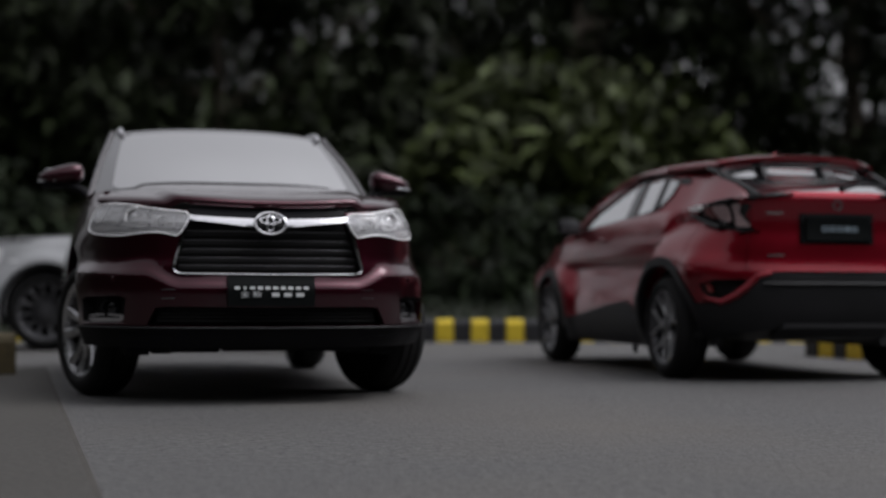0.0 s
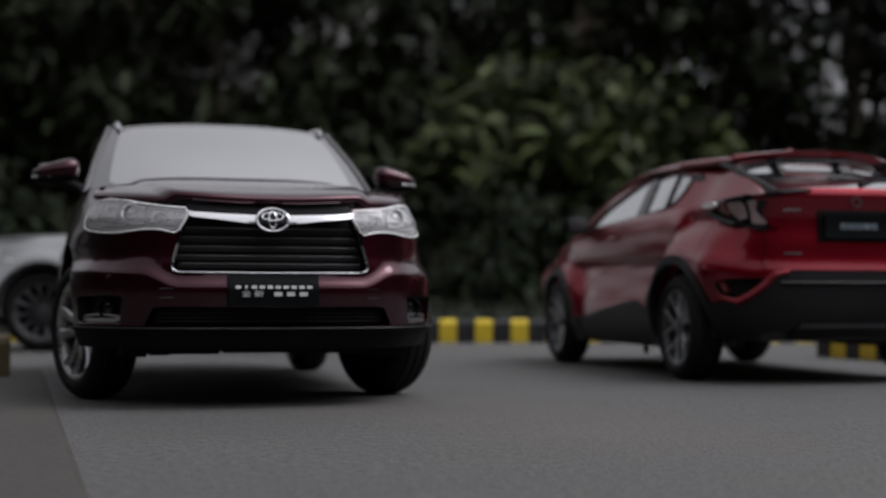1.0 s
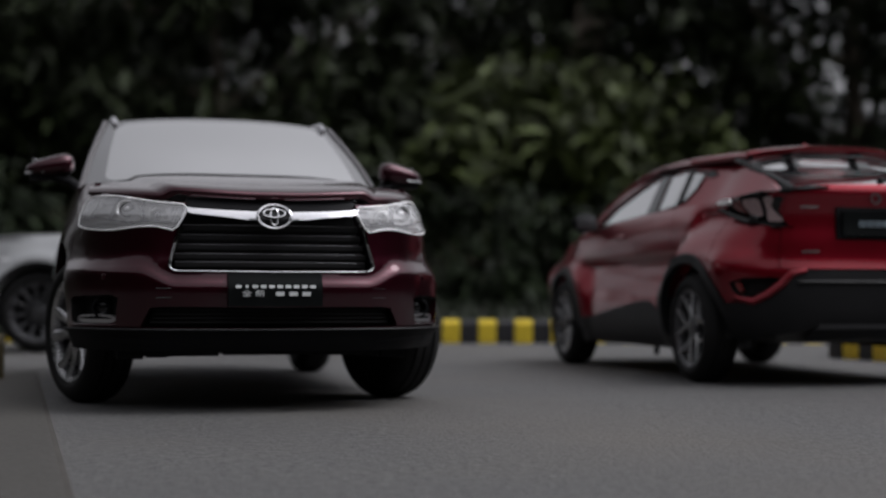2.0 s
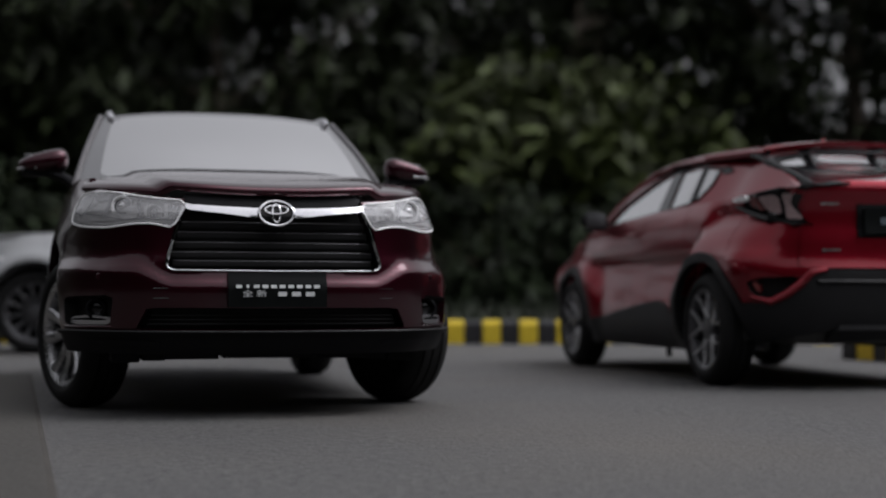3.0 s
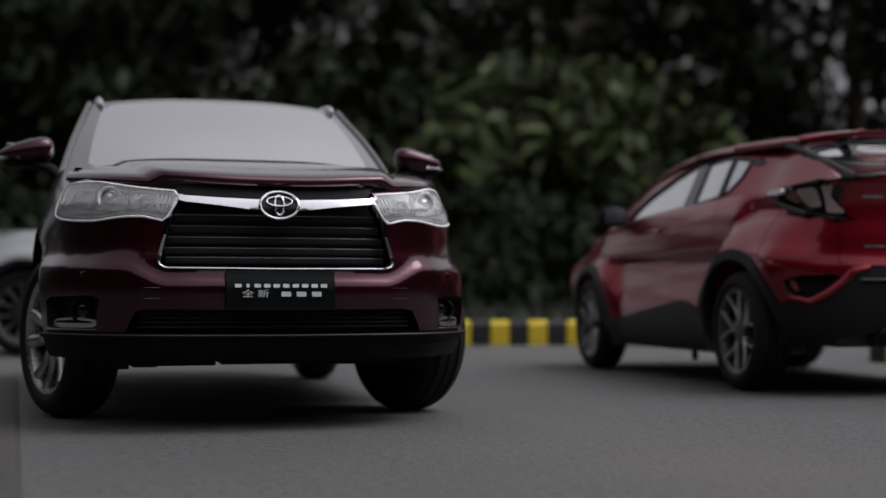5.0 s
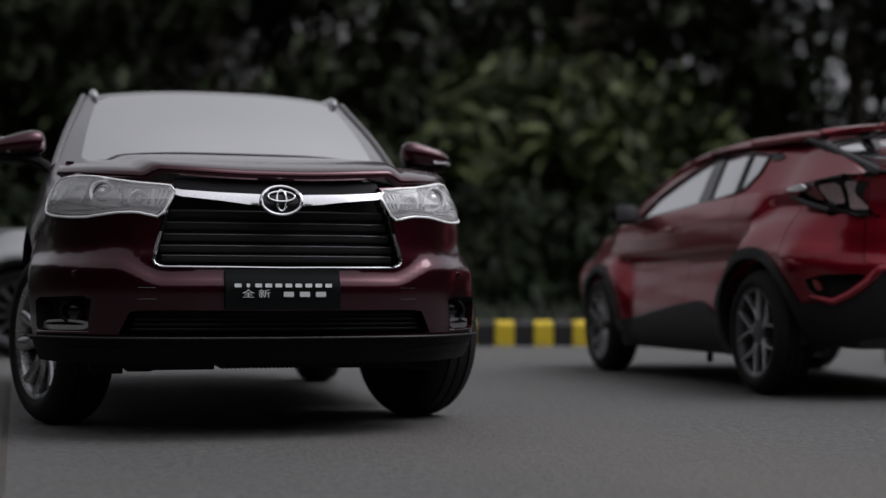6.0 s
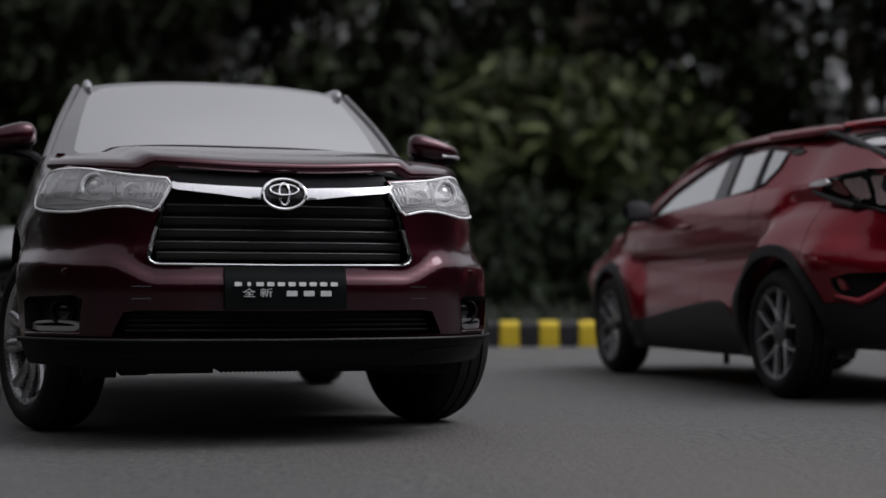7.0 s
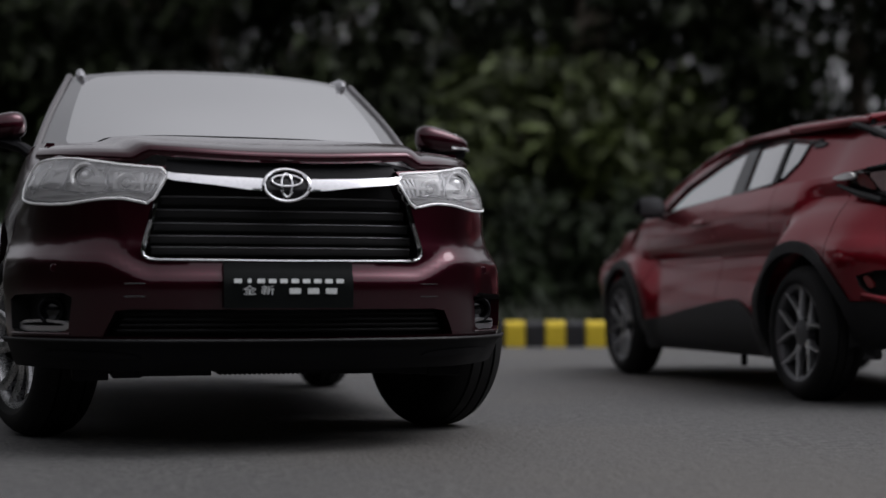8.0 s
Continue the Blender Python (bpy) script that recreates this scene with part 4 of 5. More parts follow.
    cp("hood", shell([(2.268, .957, .79, .53, -.056, 4.0), (2.272, .964, .79, .54, -.058, 4.0), (2.245, .978, .79, .52, -.052, 4.0), (2.135, 1.007, .79, .49, -.042, 4.0), (1.95, 1.043, .80, .43, -.022, 3.9), (1.72, 1.078, .81, .34, -.002, 3.4), (1.16, 1.143, .82, .24, .043, 2.6)], 84, 7, -0.02, bulge=fold), "wine", car, "sculpted wine-red hood")
    rear = [(.82 * a, 1.158 - .24 * abs(a) ** 2.6, 1.144 - .043 * abs(a) ** 2.6) for a in np.linspace(-.97, .97, 70)]
    cp("hood_seal", tube([(x, y, z + .016 + fold(x, y, 1.0)) for x, y, z in rear], .011, 8), "black", car, "black rubber seal")
    cp("cowl", shell([(1.165, 1.112, .82, .26, .055, 2.6), (1.09, 1.150, .80, .25, .055, 2.5)], 24, 3, -0.01), "black", car)
    pane = [(1.14, 1.140, .828, .27, .05), (.74, 1.370, .757, .20, .04), (.29, 1.592, .670, .14, .03)]
    curves = [smooth_curve([0, .5, 1], [p[k] for p in pane]) for k in range(5)]

    def W(a, t, off=0.0):
        y, z, w, back, drop = (c(min(1, max(0, t))) for c in curves)
        return Vector((w * a, y - back * abs(a) ** 2.4 + off * .45, z - drop * abs(a) ** 2.6 + off * .9))
    clear_part = fillet([(-.74, .035), (.74, .035), (.862, .15), (.890, .86), (.83, .950), (-.83, .950), (-.890, .86), (-.862, .15)], .085, 6)
    cp("windscreen", patch(W, clear_part, [], 0.05, lip=0.0), "screen", car, "opaque windscreen, pale sky reflection partly put into its grey colour")
    cp("windscreen_band", patch(W, [(-1, 0), (1, 0), (1, 1), (-1, 1)], [clear_part], 0.05, lip=0.0), "frit", car, "dark band round the windscreen")
    cp("roof", shell([(.26, 1.562, .665, .14, .03, 2.4), (.12, 1.576, .67, .10, .045, 2.4), (-.4, 1.605, .66, .02, .055, 2.2), (-1.3, 1.572, .645, 0, .055, 2.2), (-2.05, 1.50, .60, 0, .055, 2.2)], 28, 7, -0.03), "wine", car)
    cp("rear_window", shell([(-2.06, 1.49, .58, 0, .05, 2.2), (-2.24, 1.30, .63, 0, .04, 2.2), (-2.35, 1.13, .68, .06, .02, 2.2)], 20, 6), "glass", car)
    G = lambda y, z, off=0.0: Vector((.858 - (z - 1.07) * .47 - 0.03 * step01(z, 1.40, 1.54) - .09 * step01(y, -.1, .9) + off, y, z))
    wins = [[(.66, 1.115), (.18, 1.430), (-.20, 1.475), (-.20, 1.115)], [(-.29, 1.115), (-.29, 1.478), (-1.15, 1.462), (-1.15, 1.125)], [(-1.25, 1.13), (-1.25, 1.458), (-1.80, 1.42), (-2.02, 1.15)]]
    wins = [soften(w, 1, 0.1) for w in wins]
    both("pillar_frame", lambda: patch(G, [(.96, 1.06), (.78, 1.155), (.42, 1.380), (.12, 1.535), (-.4, 1.565), (-1.3, 1.545), (-2.05, 1.465), (-2.33, 1.12), (-2.2, 1.09), (-1.2, 1.08), (.9, 1.055)], wins, 0.045, lip=0.03), "wine", car)
    for w in wins:
        both("side_window", lambda: patch(G, w, [], 0.06, lift=-0.012, lip=0.0), "glass", car)
    # pillar edge: sky reflection given as a grey colour
    both("pillar_edge", lambda: tube([W(1.005, t, 0.006) for t in np.linspace(0.03, 1, 12)], 0.015, 10, flat=0.8), "pillar", car, "windscreen pillar edge with reflected sky put in as grey")
    both("roof_rail", lambda: tube([(.622, .235, 1.543), (.622, .21, 1.556), (.624, .12, 1.572), (.625, -.05, 1.588), (.622, -.4, 1.608), (.607, -1.2, 1.608), (.60, -1.75, 1.575), (.595, -1.82, 1.535)], [.012, .022, .024, .021, .016, .015, .018, .020], 10, flat=1.5), "silver", car, "silver roof rail")

    # mirrors
    for s in (1, -1):
        c = Vector((s * 0.985, .73, 1.235))
        bm = bmesh.new()
        bmesh.ops.create_uvsphere(bm, u_segments=24, v_segments=14, radius=1)
        for v in bm.verts:
            x, y, z = v.co
            x, y, z = (math.copysign(abs(k) ** .72, k) for k in (x, y, z))
            o = s * x
            v.co = Vector((x * .130, (y * .085 if y > 0 else y * .05) - .02 * o, z * ((.060 - .026 * o) if z > 0 else (.050 - .012 * o)) - .012 * o)) + c
        mir = cp("mirror", bm, "wine", car, "wine-red door mirror with a black base")
        cp("mirror_foot", tube([(s * .80, .80, 1.10), (s * .87, .77, 1.155), (s * .96, .74, 1.185)], [.05, .04, .045], 10, flat=0.6), "black", mir)
        cp("mirror_base", box(c.x, c.y - .012, c.z - .050, .22, .11, .045, .02), "black", mir)
        cp("mirror_indicator", tube([(c.x + s * .03, c.y + .070, c.z - .028), (c.x + s * .10, c.y + .045, c.z - .030), (c.x + s * .128, c.y + .0, c.z - .032)], 0.008, 8), "silver", mir)
        cp("mirror_glass", box(c.x, c.y - .055, c.z, .19, .006, .10, .003), "chrome", mir)
    # wheels, liners, underside
    for s in (1, -1):
        wheel(car, .785 if s > 0 else -.757, ax_f, r, .24, s, 20, "double", "spoke_grey", 10, "spoke_grey")
        wheel(car, s * .825, ax_r, r, .24, s, 0, "double", "spoke_grey", 10, "spoke_grey")
        for y in (ax_f, ax_r):
            cp("wheel_liner", liner(s, s * .865, y, .37, .445, .32), "void", car)
    cp("underbody", box(0, .3, .54, 1.10, 3.5, .16, .04), "chassis", car, "chassis plate in a grey lightened for bounce light")
    pan = [box(x, 2.05 - abs(x) * .2, .286 + dz, w, .30, .05, .006) for x, w, dz in ((0, .42, .0), (.34, .24, -.010), (-.34, .24, -.010), (.50, .10, -.016), (-.50, .10, -.016), (.62, .12, -.024), (-.62, .12, -.024))]
    pan += [box(-.20 + .0165 * k, 2.14, .262, .009, .10, .012, .002) for k in range(25)]
    cp("undertray", merge(*pan), "black", car)
    car.matrix_world = pose(-1.482 * K, 9.165 * K, 0, 0, 0, 195.6)
    return car


suv()


# ---- red model crossover, seen from behind ----
def crossover():
    car = tagged(new("model_car"), "bright red die-cast model crossover with black cladding and roof spoiler", "model car")
    ring = Ring(0.885, 2.14, 5.2)
    front = smooth_curve([.20, .30, .45, .62, .75, .86, 1.0], [-.10, -.02, 0, -.01, -.03, -.10, -.2])
    side = smooth_curve([.18, .26, .36, .46, .60, .72, .765, .795, .84, .94, 1.0, 1.06, 1.12, 1.2],
                        [-.10, -.05, -.024, -.026, -.050, -.080, -.084, -.062, -.034, -.024, -.030, -.048, -.074, -.12])
    rear = smooth_curve([.25, .34, .46, .60, .68, .72, .76, .86, .98, 1.08, 1.14, 1.18, 1.24], [-.14, -.05, .0, .018, .018, .010, .000, -.008, -.020, -.016, .000, -.006, -.05])

    hip = smooth_curve([.25, .36, .55, .70, .78, .86, .94, 1.00, 1.03, 1.08, 1.13, 1.2], [-.04, .02, .052, .060, .054, .030, -.018, -.072, -.086, -.080, -.092, -.12])
    wing = smooth_curve([.25, .36, .55, .66, .74, .82, .90, .97, 1.05], [-.04, .01, .030, .036, .024, -.010, -.040, -.070, -.12])

    def bulges(x, y, z):
        """Rear hip behind a slanting crease, front wing over the wheel, and a faint crease under the windows."""
        k = step01(abs(x), 0.55, 0.80)
        ring_f = math.hypot(y - 1.24, z - .335)
        d = (y + .90) * -.707 + (z - .60) * -.707
        w_r = max(step01(d, .0, .12) * step01(-y, .84, .98), step01(-y, 1.3, 1.5)) * (1 - step01(-y, 1.82, 2.12))
        w_f = max(1 - step01(ring_f, .48, .66), step01(y, .95, 1.25)) * (1 - step01(y, 1.7, 2.0))
        crease = .006 * hump(z, .945 + .055 * -y, .030) * step01(.9 - y, 0, .5) * step01(y + 1.1, 0, .4)
        return k * (w_r * (hip(z) - side(z)) + w_f * (wing(z) - side(z)) + crease * (1 - w_r))
    S = body_surface(ring, front, side, rear, bulges, (0.8, 1.4), (0.75, 1.25))
    Sy = lambda y, z, off=0.0: S(ring.u_of(y), z, off)
    half = ring.half
    T = lambda w, z, off=0.0: S(half - w if w >= 0 else -half - w, z, off)
    ax_f, ax_r, r = 1.24, -1.42, 0.342
    arch_f, arch_r = arch(ax_f, .335, .395), arch(ax_r, .345, .405)
    trim_f, trim_r = arch(ax_f, .335, .455), arch(ax_r, .345, .465)
    to_w = lambda pts, s=1: [(s * (half - ring.u_of(y)), z) for y, z in pts]
    to_u = lambda pts, s=1: [(s * ring.u_of(y), z) for y, z in pts]
    top = smooth_curve([-1.9, -1.3, -.6, .3, 1.0, 1.5, 1.9], [1.13, 1.125, 1.115, 1.075, 1.02, .96, .90])
    low = smooth_curve([-1.2, -1.0, -.90, -.68, -.58, -.42, .55, .85], [.24, .30, .375, .495, .515, .508, .405, .375])
    line = lambda ya, yb: [(y, top(y)) for y in np.linspace(ya, yb, 9)]
    base = lambda ya, yb: [(y, low(y)) for y in np.linspace(yb, ya, 12)]
    for nm, ya, yb, holes in (("fender", 1.62, .79, [trim_f]), ("front_door", .785, -.28, [trim_f]), ("rear_door", -.285, -1.02, [trim_r]), ("rear_quarter", -1.025, -1.72, [trim_r])):
        both(nm, lambda: patch(Sy, line(ya, yb) + ([(yb, .30), (ya, .30)] if nm in ("fender", "rear_quarter") else base(ya, yb)), holes, 0.024, lip=0.03), "red", car)
    both("sill_cladding", lambda: patch(Sy, [(y, low(y) - .004) for y in np.linspace(.80, -1.12, 30)] + [(-1.12, .20), (.80, .20)], [arch_f, arch_r], 0.04, lift=0.016, lip=0.06), "cladding", car, "dark grey plastic sill cladding")
    for nm, rim, cut, a in (("arch_trim", trim_f, arch_f, ax_f), ("arch_trim", trim_r, arch_r, ax_r)):
        both(nm, lambda: patch(Sy, rim, [cut, [(a - 1, -1), (a + 1, -1), (a + 1, .22), (a - 1, .22)]], 0.03, lift=0.012, lip=0.05), "cladding", car)
    # front end
    u1 = ring.u_of(1.625)
    cp("front_bumper", patch(S, mirrored([(0, .80), (.5, .82), (.9, .87), (u1, .945), (u1, .26), (0, .24)]), [to_u(trim_f), to_u(trim_f, -1)], 0.05), "red", car)
    both("headlight", lambda: patch(S, soften([(.45, .78), (.9, .86), (1.15, .90), (1.10, .80), (.8, .74), (.5, .72)], 1), [], 0.05, lift=0.006), "lamp_silver", car)
    cp("hood", shell([(2.06, .80, .66, .22, -.02, 3.5), (1.9, .90, .72, .24, .01, 3.5), (1.5, .985, .76, .20, .04, 3), (1.06, 1.05, .76, .14, .05, 2.5)], 28, 7, -0.02), "red", car)
    # greenhouse
    G = lambda y, z, off=0.0: Vector((.808 - (z - 1.07) * .58 - .095 * step01(-y, .7, 1.4) - .05 * step01(-y, 1.4, 2.05) - .04 * step01(y, .4, 1.1) - .03 * step01(z, 1.36, 1.48) + off, y, z))
    outline = [(1.10, 1.03), (.80, 1.185), (.45, 1.325), (.15, 1.415), (-.30, 1.452), (-.90, 1.452), (-1.40, 1.425), (-1.75, 1.305), (-2.10, 1.165), (-2.05, 1.11), (-1.3, 1.105), (-.6, 1.095), (.3, 1.055)]
    front_win = soften([(.66, 1.070), (.44, 1.215), (.06, 1.345), (-.29, 1.408), (-.385, 1.122)], 1, 0.06)
    rear_win = soften([(-.515, 1.128), (-.40, 1.410), (-.80, 1.390), (-1.01, 1.358), (-1.01, 1.26), (-.94, 1.175), (-.84, 1.150)], 1, 0.06)
    handle_pocket = soften([(-1.06, 1.325), (-1.07, 1.360), (-1.18, 1.350), (-1.17, 1.325)], 1)
    both("pillar_frame", lambda: patch(G, outline, [front_win, rear_win], 0.035, lip=0.03), "red", car)
    both("window_post", lambda: patch(G, [(-.365, 1.116), (-.270, 1.412), (-.42, 1.418), (-.535, 1.122)], [], 0.04, lift=0.004, lip=0.01), "gloss_black", car)
    both("window_post", lambda: patch(G, [(-.85, 1.150), (-.79, 1.392), (-.82, 1.39), (-.885, 1.16)], [], 0.04, lift=0.004, lip=0.01), "gloss_black", car)
    both("window_trim", lambda: tube([G(y, z, .004) for y, z in ((.66, 1.062), (.3, 1.083), (-.36, 1.113), (-.84, 1.140), (-.95, 1.168), (-1.02, 1.255), (-1.03, 1.358), (-1.12, 1.365))], .009, 6), "gloss_black", car, "black trim under the side windows")
    both("window_trim", lambda: tube([G(y, z, .006) for y, z in ((.66, 1.085), (.44, 1.228), (.06, 1.354), (-.26, 1.416), (-.45, 1.416), (-.80, 1.397), (-1.06, 1.362))], .008, 6), "gloss_black", car)
    for w in (front_win, rear_win):
        both("side_window", lambda: patch(G, w, [], 0.06, lift=-0.010, lip=0.0), "glass", car, "tinted window reflecting the sky")
    both("door_handle", lambda: patch(G, handle_pocket, [], 0.03, lift=0.008, lip=0.02), "gloss_black", car, "black handle hidden in the rear pillar")
    both("handle_grip", lambda: tube([Sy(y, .968, .020) for y in (.03, -.03, -.13, -.20)], [.010, .016, .016, .010], 8), "red", car)
    cp("windscreen", shell([(1.05, 1.035, .74, .16, .03, 2.4), (.65, 1.255, .66, .12, .025, 2.4), (.28, 1.418, .57, .10, .02, 2.4)], 24, 6), "screen", car)
    cp("roof", shell([(.27, 1.422, .57, .10, .02, 2.4), (-.1, 1.480, .585, .05, .035, 2.2), (-.7, 1.503, .585, 0, .05, 2.2), (-1.1, 1.490, .565, 0, .05, 2.2), (-1.40, 1.468, .53, 0, .045, 2.2)], 26, 7, -0.03), "red", car)
    both("roof_edge", lambda: tube([(.760, 1.02, 1.045), (.700, .66, 1.232), (.640, .36, 1.358), (.605, .14, 1.423), (.603, -.2, 1.450), (.600, -.8, 1.455), (.560, -1.40, 1.430), (.545, -1.56, 1.420)], [.014, .016, .018, .020, .022, .022, .022, .018], 8), "red", car)
    cp("antenna_fin", patch(lambda a, b, off=0.0: Vector((off, a, b)), soften([(-1.06, 1.482), (-1.26, 1.482), (-1.25, 1.545), (-1.20, 1.53)], 1), [], 0.03, lift=0.014, lip=0.028), "red", car)
    # rear window under an open spoiler
    cp("rear_window", shell([(-1.40, 1.448, .53, .0, .05, 2.2), (-1.74, 1.318, .545, .02, .045, 2.2), (-2.08, 1.172, .56, .06, .02, 2.4)], 26, 6), "glass", car, "sloping rear window reflecting the sky")
    spoiler = cp("spoiler", shell([(-1.545, 1.458, .53, -.06, .034, 2.4), (-1.60, 1.460, .525, -.09, .034, 2.6), (-1.675, 1.448, .515, -.14, .036, 3.0)], 30, 6, -0.030), "red", car, "red roof spoiler with black openings under it")
    cp("spoiler_lip", tube([(x, -1.665 + .14 * abs(x / .50) ** 3, 1.416 - .036 * abs(x / .49) ** 2.6) for x in np.linspace(-.48, .48, 25)], .010, 8), "gloss_black", spoiler)
    for x in (-.225, .225):
        cp("spoiler_stay", box(x, -1.48, 1.452, .05, .22, .026, .008, Matrix.Rotation(radians(-5), 4, "X")), "gloss_black", spoiler)
    # black printed frame with three openings on the upper glass
    RW = lambda x, y, off=0.0: Vector((x, y + off * .38, 1.447 - .405 * (-1.40 - y) - .040 * abs(x / .55) ** 2.2 + off * .92))
    openings = [soften([(-.205, -1.50), (.205, -1.50), (.175, -1.665), (-.225, -1.665)], 2, .2), soften([(-.28, -1.515), (-.50, -1.575), (-.505, -1.655), (-.44, -1.70), (-.31, -1.68)], 2, .2), soften([(.27, -1.515), (.49, -1.575), (.50, -1.655), (.42, -1.70), (.26, -1.68)], 2, .2)]
    cp("glass_frame", patch(lambda x, y, off=0.0: RW(x, -y, off), [(-.535, 1.44), (0, 1.42), (.535, 1.44), (.555, 1.64), (.50, 1.775), (.38, 1.79), (0, 1.755), (-.38, 1.79), (-.50, 1.775), (-.555, 1.64)], [[(x, -y) for x, y in o] for o in openings], 0.03, lift=0.016, lip=0.014), "gloss_black", car, "black frame round three openings of the rear window")
    both("glass_edge", lambda: tube([(.556, -1.42, 1.418), (.545, -1.58, 1.368), (.536, -1.75, 1.303), (.520, -1.93, 1.235), (.50, -2.09, 1.170)], .024, 8), "gloss_black", car)
    both("spoiler_side", lambda: tube([(.545, -1.36, 1.412), (.540, -1.46, 1.414), (.530, -1.56, 1.410)], [.022, .024, .022], 8, flat=0.8), "gloss_black", spoiler)
    cp("rear_wiper", tube([(.05, -2.10, 1.225), (.20, -2.03, 1.262), (.42, -1.99, 1.262)], [.022, .014, .010], 8), "black", car)
    # hatch, lamps, bumper
    w1 = half - ring.u_of(-1.725)
    lamp_pts = [(.54, .950), (.575, 1.00), (.60, 1.05), (.57, 1.12), (.66, 1.142), (.82, 1.140), (1.02, 1.135), (1.20, 1.112), (1.10, 1.060), (.95, 1.01), (.78, .970)]
    lampR = soften(lamp_pts, 1, 0.12)
    lampL = [(-x, z) for x, z in lampR]
    cp("hatch", patch(T, mirrored([(0, 1.205), (.3, 1.20), (.5, 1.183), (.56, 1.16), (.585, .95), (.60, .72), (.55, .70), (0, .70)]), [lampR, lampL], 0.035, lip=0.02), "red", car)
    for s in (1, -1):
        q = lambda pts: [(s * x, z) for x, z in pts]
        cp("rear_corner", patch(T, q([(.565, 1.16), (.8, 1.148), (1.0, 1.135), (w1, 1.13), (w1, .30), (.72, .45), (.60, .56), (.52, .66), (.52, .695), (.605, .715), (.59, .95)]), [lampR if s > 0 else lampL, to_w(trim_r, s), q(soften([(.55, .655), (.86, .645), (.84, .55), (.76, .525), (.66, .56)], 1))], 0.035, lip=0.03), "red", car)
        tl = cp("tail_light", patch(T, q(lampR), [], 0.03, lift=-0.01, lip=-0.01), "gloss_black", car, "boomerang tail light, clear and black")
        cp("lamp_lens", patch(T, q(soften([(.85, 1.112), (.72, 1.120), (.69, 1.008), (.79, 1.028)], 1, .15)), [], 0.025, lift=0.022, lip=0.02), "lens_pale", tl, "pale clear lens")
        cp("lamp_lens", patch(T, q(soften([(.690, 1.122), (.630, 1.122), (.645, 1.062), (.565, .978), (.665, .980), (.672, 1.05)], 1, .15)), [], 0.025, lift=0.024, lip=0.02), "lens_pale", tl)
        cp("lamp_lens", patch(T, q(soften([(.87, 1.116), (.93, 1.114), (.95, 1.072), (.87, 1.040), (.81, 1.034)], 1)), [], 0.025, lift=0.018, lip=0.02), "lamp_red", tl, "red middle lens")
        cp("lamp_blade", tube([T(s * x, z, .022) for x, z in ((.52, .945), (.62, .958), (.78, .982), (.95, 1.025), (1.10, 1.075))], [.008, .018, .020, .020, .010], 8), "gloss_black", tl)
        cp("lamp_bridge", tube([T(s * x, z, .010) for x, z in ((.30, 1.183), (.42, 1.180), (.56, 1.160), (.70, 1.150), (.86, 1.138))], [.008, .016, .018, .014, .006], 8), "gloss_black", tl)
        cp("lamp_tip", patch(T, q(soften([(.95, 1.10), (.97, 1.130), (1.06, 1.130), (1.17, 1.114), (1.08, 1.096)], 1)), [], 0.03, lift=0.024, lip=0.02), "lamp_silver", tl)
        cp("corner_pocket", patch(T, q(soften([(.55, .655), (.86, .645), (.84, .55), (.76, .525), (.66, .56)], 1)), [], 0.05, lift=-0.05, lip=-0.05), "void", car)
        cp("rear_reflector", patch(T, q(soften([(.81, .625), (.835, .62), (.815, .56), (.79, .57)], 1)), [], 0.03, lift=-0.01, lip=0.02), "lamp_red", car)
        cp("pocket_edge", tube([T(s * x, z, .014) for x, z in ((.84, .528), (.74, .508), (.66, .55), (.59, .61), (.53, .672), (.45, .690))], [.014, .022, .026, .026, .022, .012], 8), "red", car)
        for z in (1.060, .795):
            cp("trim_mark", patch(T, q([(.36, z), (.47, z), (.47, z + .012), (.36, z + .012)]), [], 0.03, lift=0.004, lip=0.004), "spoke_grey", car)
    cp("rear_bumper", patch(T, mirrored([(0, .690), (.45, .690), (.52, .66), (.60, .565), (.70, .500), (1.05, .50), (w1, .48), (w1, .24), (.75, .29), (.45, .33), (.36, .36), (0, .36)]), [to_w(arch_r), to_w(arch_r, -1)], 0.035, lift=0.012, lip=0.06), "cladding", car, "black plastic rear bumper")
    cp("bumper_ledge", tube([T(x, .622, .022) for x in np.linspace(-.50, .50, 25)], .010, 6), "cladding", car)
    cp("diffuser", patch(T, mirrored([(0, .372), (.36, .372), (.38, .345), (0, .345)]), [], 0.04, lift=0.03, lip=0.03), "dark_alloy", car)
    cp("diffuser", patch(T, mirrored([(0, .340), (.38, .340), (.40, .27), (0, .285)]), [], 0.04, lift=-0.02, lip=0.03), "cladding", car)
    plate = cp("rear_plate", patch(T, [(-.215, .895), (.215, .895), (.215, 1.040), (-.215, 1.040)], [], 0.04, lift=0.03, lip=0.02), "plate", car, "black plate with pale bluish lettering bars")
    cp("plate_frame", patch(T, [(-.25, .875), (.25, .875), (.25, 1.065), (-.25, 1.065)], [], 0.04, lift=0.012, lip=0.02), "gloss_black", car)
    for x in (.110, .062, .012, -.040, -.092):
        cp("print_bar", patch(T, [(x - .020, .950), (x + .020, .950), (x + .020, .985), (x - .020, .985)], [[(x - .009, .960), (x + .009, .960), (x + .009, .975), (x - .009, .975)]] if x != .062 else [], 0.03, lift=0.034, lip=0.001), "print_dim", plate)
    cp("badge", lathe([(0, .030), (.008, .034), (.008, .026), (0, .024)], 28, m=Matrix.Translation(T(0, 1.118, .004)) @ Vector((0, -1, .1)).to_track_quat("X", "Z").to_matrix().to_4x4()), "dark_alloy", car, "small dark ring badge")
